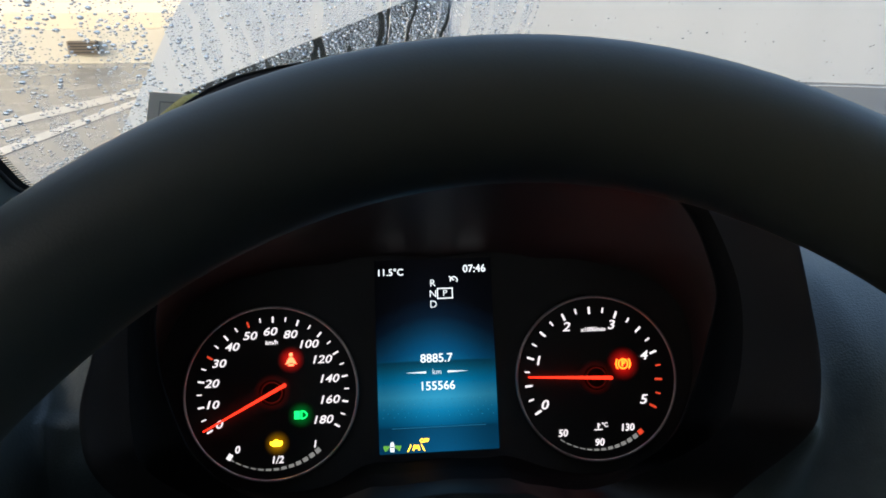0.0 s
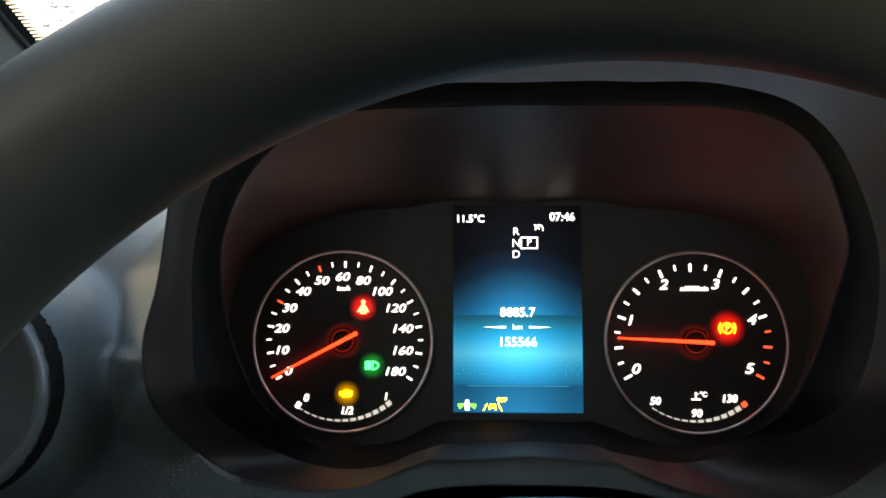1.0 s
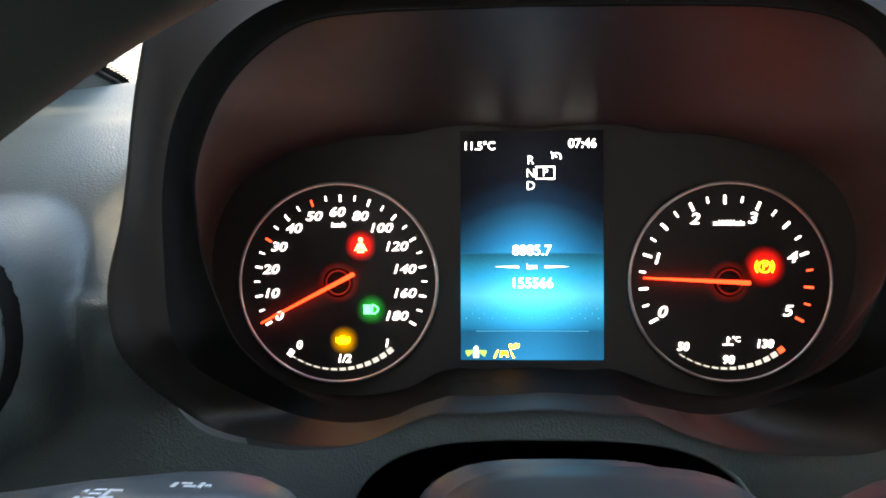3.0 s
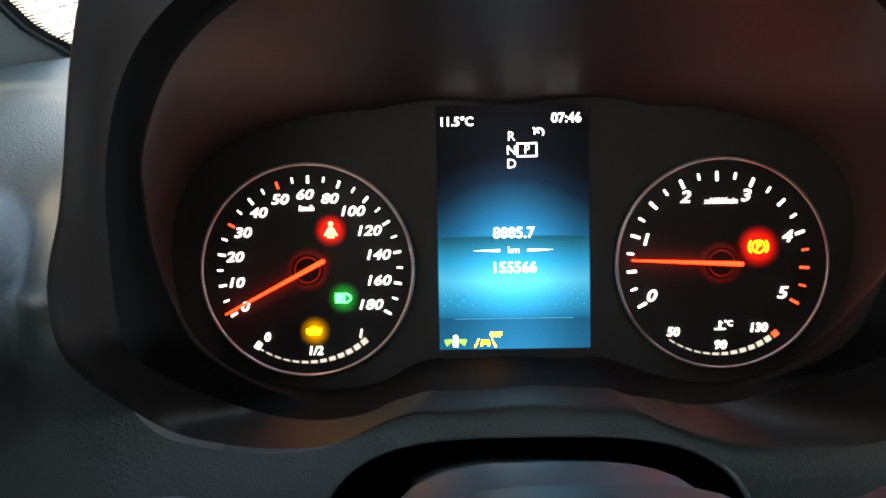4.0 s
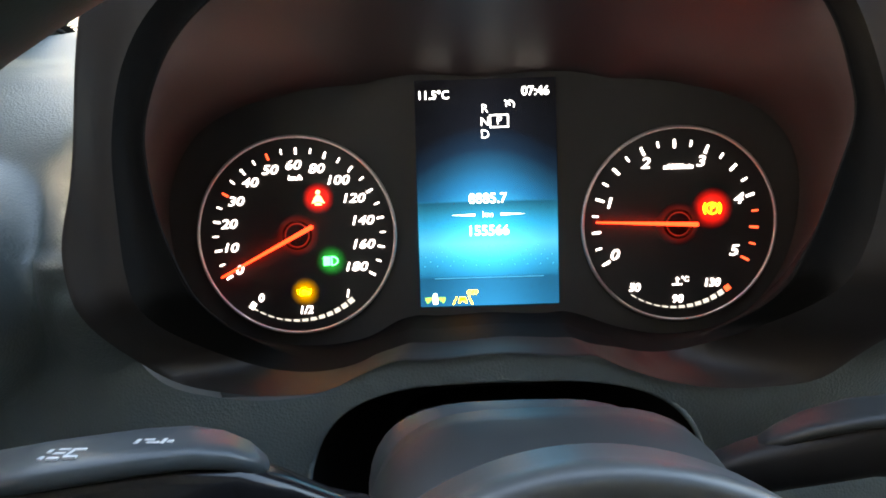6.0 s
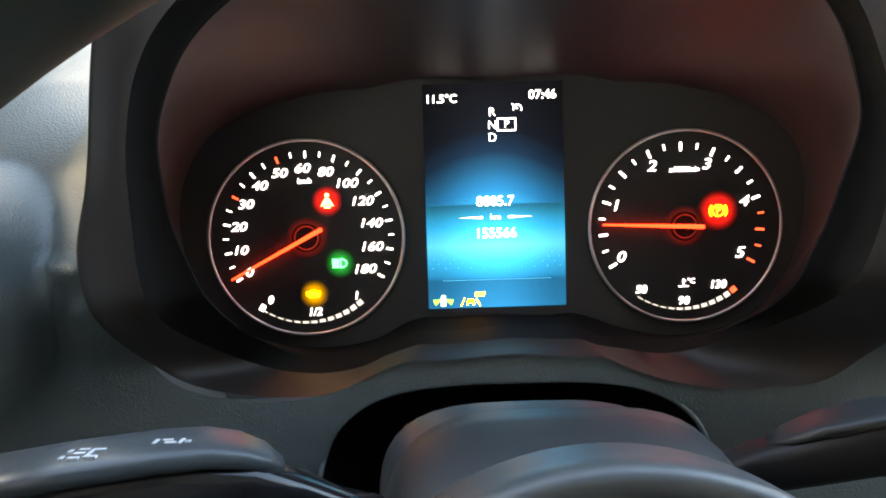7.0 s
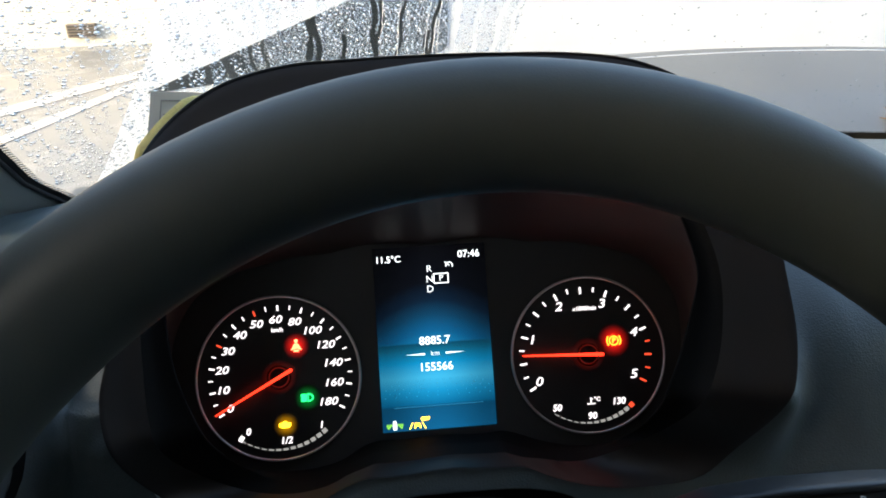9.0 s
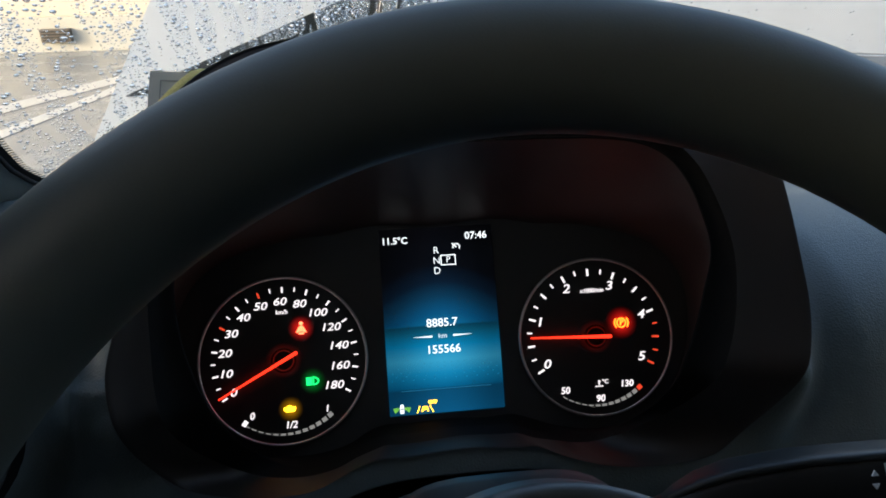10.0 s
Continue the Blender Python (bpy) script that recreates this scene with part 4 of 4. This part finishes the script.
def pillar_mesh():
    rings = []
    for i in range(25):
        s = -0.12 + i * 0.052
        p = glass_point(side_x(s) - 0.004, s, -0.004)
        rings.append([p, p + Vector((-0.003, -0.003, -0.002)), p + Vector((-0.030, -0.016, -0.006)), p + Vector((-0.046, -0.05, -0.012)), p + Vector((-0.075, -0.10, -0.01)), p + Vector((-0.11, -0.11, 0.0)), p + Vector((-0.11, 0.05, 0.05)), p + Vector((-0.03, 0.02, 0.02))])
    return loft(rings, True, True)


part("trim_panel", pillar_mesh(), M_TRIM, pillar)
part("rubber_seal", tube([glass_point(side_x(-0.02 + i * 0.025) - 0.0035, -0.02 + i * 0.025, -0.005) for i in range(45)], 0.0022, 8), M_RUBBER, pillar)

# out of view; sills and openings are sized for the light on the dashboard
cab = root("cab_shell", Matrix(), "plain unseen cab walls round the driver, openings narrowed to shape the light", "cab", kind="structure")
part("cab_floor", box((-0.55, -1.1, 0.55), (1.45, 1.0, 0.6)), M_DOOR, cab, smooth=False)
part("cab_back", box((-0.55, -1.15, 0.55), (1.45, -1.1, 2.5)), M_DOOR, cab, smooth=False)
part("cab_roof", box((-0.55, -1.15, 2.42), (1.45, -0.17, 2.47)), M_HEADLINE, cab, smooth=False)
part("driver_door_lower", box((-0.55, -1.1, 0.6), (-0.5, 0.05, 1.67)), M_DOOR, cab, smooth=False)
part("driver_door_sill", box((-0.55, 0.05, 0.6), (-0.5, 0.22, 1.46)), M_DOOR, cab, smooth=False)
part("driver_footwell_side", box((-0.55, 0.22, 0.6), (-0.5, 0.40, 1.38)), M_DOOR, cab, smooth=False)
part("driver_wing_inner", box((-0.55, 0.40, 0.6), (-0.5, 0.8, 1.20)), M_DOOR, cab, smooth=False)
part("driver_door_upper", box((-0.55, -1.1, 2.3), (-0.5, 0.1, 2.42)), M_HEADLINE, cab, smooth=False)
# added panels that close most of the driver's window against light
part("driver_window_low_blocker", box((-0.55, -0.62, 1.67), (-0.5, -0.45, 1.99)), M_DOOR, cab, smooth=False)
part("driver_window_blocker", box((-0.55, -0.45, 1.67), (-0.5, -0.05, 2.3)), M_DOOR, cab, smooth=False)
part("driver_door_rear", box((-0.55, -1.1, 1.67), (-0.5, -0.62, 2.2)), M_HEADLINE, cab, smooth=False)
part("passenger_door_lower", box((1.4, -1.1, 0.6), (1.45, 0.3, 1.48)), M_DOOR, cab, smooth=False)
part("passenger_door_upper", box((1.4, -1.1, 2.34), (1.45, 0.1, 2.42)), M_HEADLINE, cab, smooth=False)
# added panel that narrows the passenger window to limit its light
part("passenger_window_blocker", box((1.4, -1.1, 1.48), (1.45, -0.20, 2.34)), M_HEADLINE, cab, smooth=False)
part("firewall", box((-0.55, 0.75, 0.6), (1.45, 0.8, 1.36)), M_DOOR, cab, smooth=False)
part("driver_seat_back", box((-0.25, -1.0, 0.9), (0.3, -0.86, 1.75), 0.04), M_BLACK, cab, smooth=False)

# ---- raindrops on the glass ----
def drop(bm, x, s, r, tall=1.0, height=0.24, n=7):
    """A flattened water bead on the outer face of the glass."""
    rows = []
    for q, h in ((1.0, 0.0), (0.78, 0.62)):
        rows.append([bm.verts.new(glass_point(x + r * q * math.cos(k * math.tau / n), s + r * tall * q * math.sin(k * math.tau / n), 0.0008 + r * height * h)) for k in range(n)])
    tip = bm.verts.new(glass_point(x, s, 0.0008 + r * height))
    a, b = rows
    for k in range(n):
        bm.faces.new((a[k], a[(k + 1) % n], b[(k + 1) % n], b[k]))
        bm.faces.new((b[k], b[(k + 1) % n], tip))
    bm.faces.new(a[::-1])


def tracks():
    """Wavy lines that running water has wiped clear: x at the foot, lean, width, lower and upper end."""
    rnd = random.Random(5)
    return [(-0.33 + 0.44 * (i + rnd.random()) / 26, rnd.uniform(-0.05, 0.05), rnd.uniform(0.0014, 0.0032), rnd.uniform(0.0, 0.12), rnd.uniform(0.2, 0.5), rnd.random() * 9) for i in range(26)]


def rain():
    """Beads: dense where the glass was not wiped, with clear tracks down it, sparse elsewhere."""
    rnd = random.Random(7)
    bm = bmesh.new()
    cell, taken, ways = 0.003, collections.defaultdict(list), tracks()
    for i in range(95000):
        x = -0.336 + 0.446 * rnd.random()
        s = 0.36 * rnd.random()
        r = 0.0006 + 0.0017 * rnd.random() ** 3.0
        patch = noise.noise(Vector((x * 20, s * 9, 0.0)))
        if x < -0.18 and s < 0.025:
            continue
        if patch < -0.1 and rnd.random() < 0.55:
            continue
        if x < -0.12 and rnd.random() > 0.30 + 0.70 * ease(-0.15, 0.12, noise.noise(Vector((x * 42 + 0.3 * math.sin(s * 30), s * 3.5, 4.0)))) * ease(0.03, 0.10, s):
            continue
        if any(lo < s < hi and abs(x - (x0 + lean * s + 0.0016 * math.sin(s * 90 + ph))) < w + r * 0.6 for x0, lean, w, lo, hi, ph in ways):
            continue
        cx, cs = int(x / cell), int(s / cell)
        if any((x - u) ** 2 + (s - v) ** 2 < (0.95 * (r + q)) ** 2 for i0 in (-1, 0, 1) for j0 in (-1, 0, 1) for u, v, q in taken[cx + i0, cs + j0]):
            continue
        taken[cx, cs].append((x, s, r))
        drop(bm, x, s, r, 0.85 + 0.5 * rnd.random(), (0.17 if x < -0.12 else 0.24) + 0.12 * rnd.random(), 8 if r > 0.001 else 6)
    for i in range(60000):
        x, s, r = -0.16 + 0.27 * rnd.random(), 0.02 + 0.30 * rnd.random(), 0.00028 + 0.0003 * rnd.random()
        if any(lo < s < hi and abs(x - (x0 + lean * s + 0.0016 * math.sin(s * 90 + ph))) < w for x0, lean, w, lo, hi, ph in ways):
            continue
        cx, cs = int(x / cell), int(s / cell)
        if any((x - u) ** 2 + (s - v) ** 2 < (r + q) ** 2 for i0 in (-1, 0, 1) for j0 in (-1, 0, 1) for u, v, q in taken[cx + i0, cs + j0]):
            continue
        drop(bm, x, s, r, 1.0, 0.3, 5)
    for i in range(700):
        drop(bm, 0.11 + 0.9 * rnd.random(), 0.35 * rnd.random(), 0.0004 + 0.0010 * rnd.random() ** 2.5)
    return bm


drops = link("raindrops", rain(), M_WATER)
tagged(drops, "clear raindrops beading on the windscreen", "raindrops", kind="stuff")
drops.visible_shadow = False


def runs():
    rnd = random.Random(3)
    bm = bmesh.new()
    for x0 in [-0.08 + 0.17 * rnd.random() for _ in range(5)]:
        s, x, r = 0.02 + 0.12 * rnd.random(), x0, 0.0005 + 0.0005 * rnd.random()
        top = s + 0.08 + 0.3 * rnd.random()
        rows = []
        while s < top:
            x += rnd.uniform(-0.0004, 0.0004) - 0.001 * x
            w = r * rnd.uniform(0.6, 1.35)
            rows.append([bm.verts.new(glass_point(x + w * c, s, 0.0008 + w * h)) for c, h in ((-1, 0), (-0.6, 0.15), (0, 0.22), (0.6, 0.15), (1, 0))])
            s += 0.004
        for a, b in zip(rows, rows[1:]):
            for k in range(4):
                bm.faces.new((a[k], a[k + 1], b[k + 1], b[k]))
            bm.faces.new((a[4], a[0], b[0], b[4]))
    return bm


streaks = link("rain_streaks", runs(), M_WATER)
tagged(streaks, "clear water running down the windscreen", "rain", kind="stuff")
streaks.visible_shadow = False

# ---- own bonnet ----
bonnet = root("bonnet", Matrix(), "grey bonnet of the van beyond the windscreen", "bonnet", kind="structure")


def bonnet_mesh():
    rings = []
    for j in range(25):
        y = 0.66 + 0.94 * j / 24
        rings.append([(x, y - 0.10 * ((x - 0.6) / 0.8) ** 2, 1.459 - (0.14 if y < 1.2 else 0.8) * (y - 1.2) ** 2 - 0.05 * (x - 0.83) ** 2 - 0.45 * max(0, 0.35 - x) ** 2) for x in (0.0 + 1.35 * k / 40 for k in range(41))])
    return loft(rings, False)


part("bonnet_skin", bonnet_mesh(), M_BONNET, bonnet)
part("bonnet_edge", tube([(0.45 + 0.9 * k / 30, 1.20 - 0.10 * ((0.45 + 0.9 * k / 30 - 0.6) / 0.8) ** 2, 1.4595 - 0.05 * (0.45 + 0.9 * k / 30 - 0.83) ** 2) for k in range(31)], 0.0016, 6), M_WHITE, bonnet, "pale worn edge")
part("cowl", box((0.05, 0.64, 1.30), (1.3, 0.84, 1.36)), M_BLACK, bonnet, smooth=False)

# ---- dry leaves on the bonnet ----
M_LEAF = mat("dry brown leaf", (0.30, 0.19, 0.10), 0.7, grain=0.5, scale=120)


def leaf_pile():
    rnd = random.Random(11)
    bm = bmesh.new()
    for i in range(160):
        a, q = rnd.uniform(0, math.tau), rnd.random() ** 0.6
        x, y, top = 0.075 * q * math.cos(a), 0.045 * q * math.sin(a), 0.085 * (1 - q * q)
        c = Vector((x, y, 0.004 + top * rnd.uniform(0.2, 1.0)))
        u = Vector((rnd.uniform(-1, 1), rnd.uniform(-1, 1), rnd.uniform(-0.6, 0.6))).normalized()
        v = u.cross(Vector((rnd.uniform(-1, 1), rnd.uniform(-1, 1), rnd.uniform(0.2, 1)))).normalized()
        n = u.cross(v)
        l, w = rnd.uniform(0.012, 0.026), rnd.uniform(0.005, 0.010)
        bm.faces.new([bm.verts.new(c + u * l * p + v * w * r + n * l * h) for p, r, h in ((-1, 0, 0.12), (-0.4, 0.8, 0), (0.3, 0.9, -0.05), (1, 0, 0.15), (0.3, -0.9, -0.05), (-0.4, -0.8, 0))])
    return bm


leaves = link("dry_leaves", leaf_pile(), M_LEAF, m=pose(0.885, 0.705, 1.416))
tagged(leaves, "heap of dry brown leaves on the wet bonnet", "leaves", kind="stuff")

# ---- outside ----
ground = root("ground", Matrix(), "wet asphalt yard", "ground", kind="structure")
gb = bmesh.new()
bmesh.ops.create_grid(gb, x_segments=2, y_segments=2, size=600)
part("asphalt", gb, M_ASPHALT, ground, smooth=False)
for (xa, ya), (xb, yb), w in (((-8.1, -0.6), (-2.2, 11.2), 0.34), ((-5.3, -1.2), (-2.6, 10.4), 0.2), ((-13.0, 3.0), (-6.5, 11.2), 0.2)):
    d = Vector((xb - xa, yb - ya, 0)).normalized().cross(Vector((0, 0, 1))) * w / 2
    bm = bmesh.new()
    bm.faces.new([bm.verts.new(Vector((x, y, 0.006)) + k * d) for x, y, k in ((xa, ya, -1), (xa, ya, 1), (xb, yb, 1), (xb, yb, -1))])
    part("road_marking", bm, M_LINE, ground, smooth=False)

wall = root("boundary_wall", Matrix(), "tan and pale rendered wall across the yard", "building", kind="structure")
part("wall_face", box((-40, 12.05, 0), (-1.2, 12.6, 3.2)), M_PALE, wall, smooth=False)
part("tan_band", box((-40, 11.95, 0.53), (-1.2, 12.06, 0.79), 0.02), M_WALL, wall, smooth=False)
part("plinth", box((-40, 11.9, 0), (-1.2, 12.06, 0.53)), M_PLINTH, wall, smooth=False)
vent_box = root("vent_box", pose(-4.82, 11.9, 0.15), "dark grey vent box fixed low on the wall", "vent")
part("box_body", box((-0.23, -0.10, 0), (0.23, 0.0, 0.21), 0.01), M_DARKWALL, vent_box, smooth=False)
for k in range(4):
    part("slat", box((-0.20, -0.115, 0.030 + 0.045 * k), (0.20, -0.098, 0.046 + 0.045 * k), 0.004), M_TINT, vent_box, smooth=False)

# white van standing across the way
van = root("white_van", pose(0, 2.75, 0), "white panel van parked across, wet side window", "van")


def van_side():
    """Side profile of the van, nose to the left."""
    return [(-1.52, 0.35), (-1.46, 0.55), (-1.28, 0.80), (-0.875, 1.478), (-0.55, 1.95), (-0.30, 2.18), (0.2, 2.30), (5.2, 2.40), (5.25, 0.35)]


part("body", plate([(x, z) for x, z in van_side()][::-1], 0.0, 1.9), M_WHITE, van, smooth=False)


def rounded(pts, r, n=6):
    out = []
    m = len(pts)
    for i in range(m):
        a, b, c = Vector(pts[i - 1]), Vector(pts[i]), Vector(pts[(i + 1) % m])
        u, v = (a - b).normalized(), (c - b).normalized()
        p, q = b + u * r, b + v * r
        for k in range(n + 1):
            t = k / n
            out.append(tuple((1 - t) ** 2 * p + 2 * t * (1 - t) * b + t * t * q))
    return out


part("side_window", plate(rounded([(-1.06, 1.10), (0.262, 1.225), (0.275, 1.75), (0.16, 1.57)], 0.045)[::-1], -0.006, 0.02), M_TINT, van, smooth=False)
for xw in (-0.75, 4.2):
    wob = part("wheel", ring_bm(xw, 0.34, 0.25, 0.18, -0.02, 0.2, 32), M_RUBBER, van)
    part("hub_cap", disc(xw, 0.34, 0.17, -0.01, 0.1, 24), M_CHROME, wob)
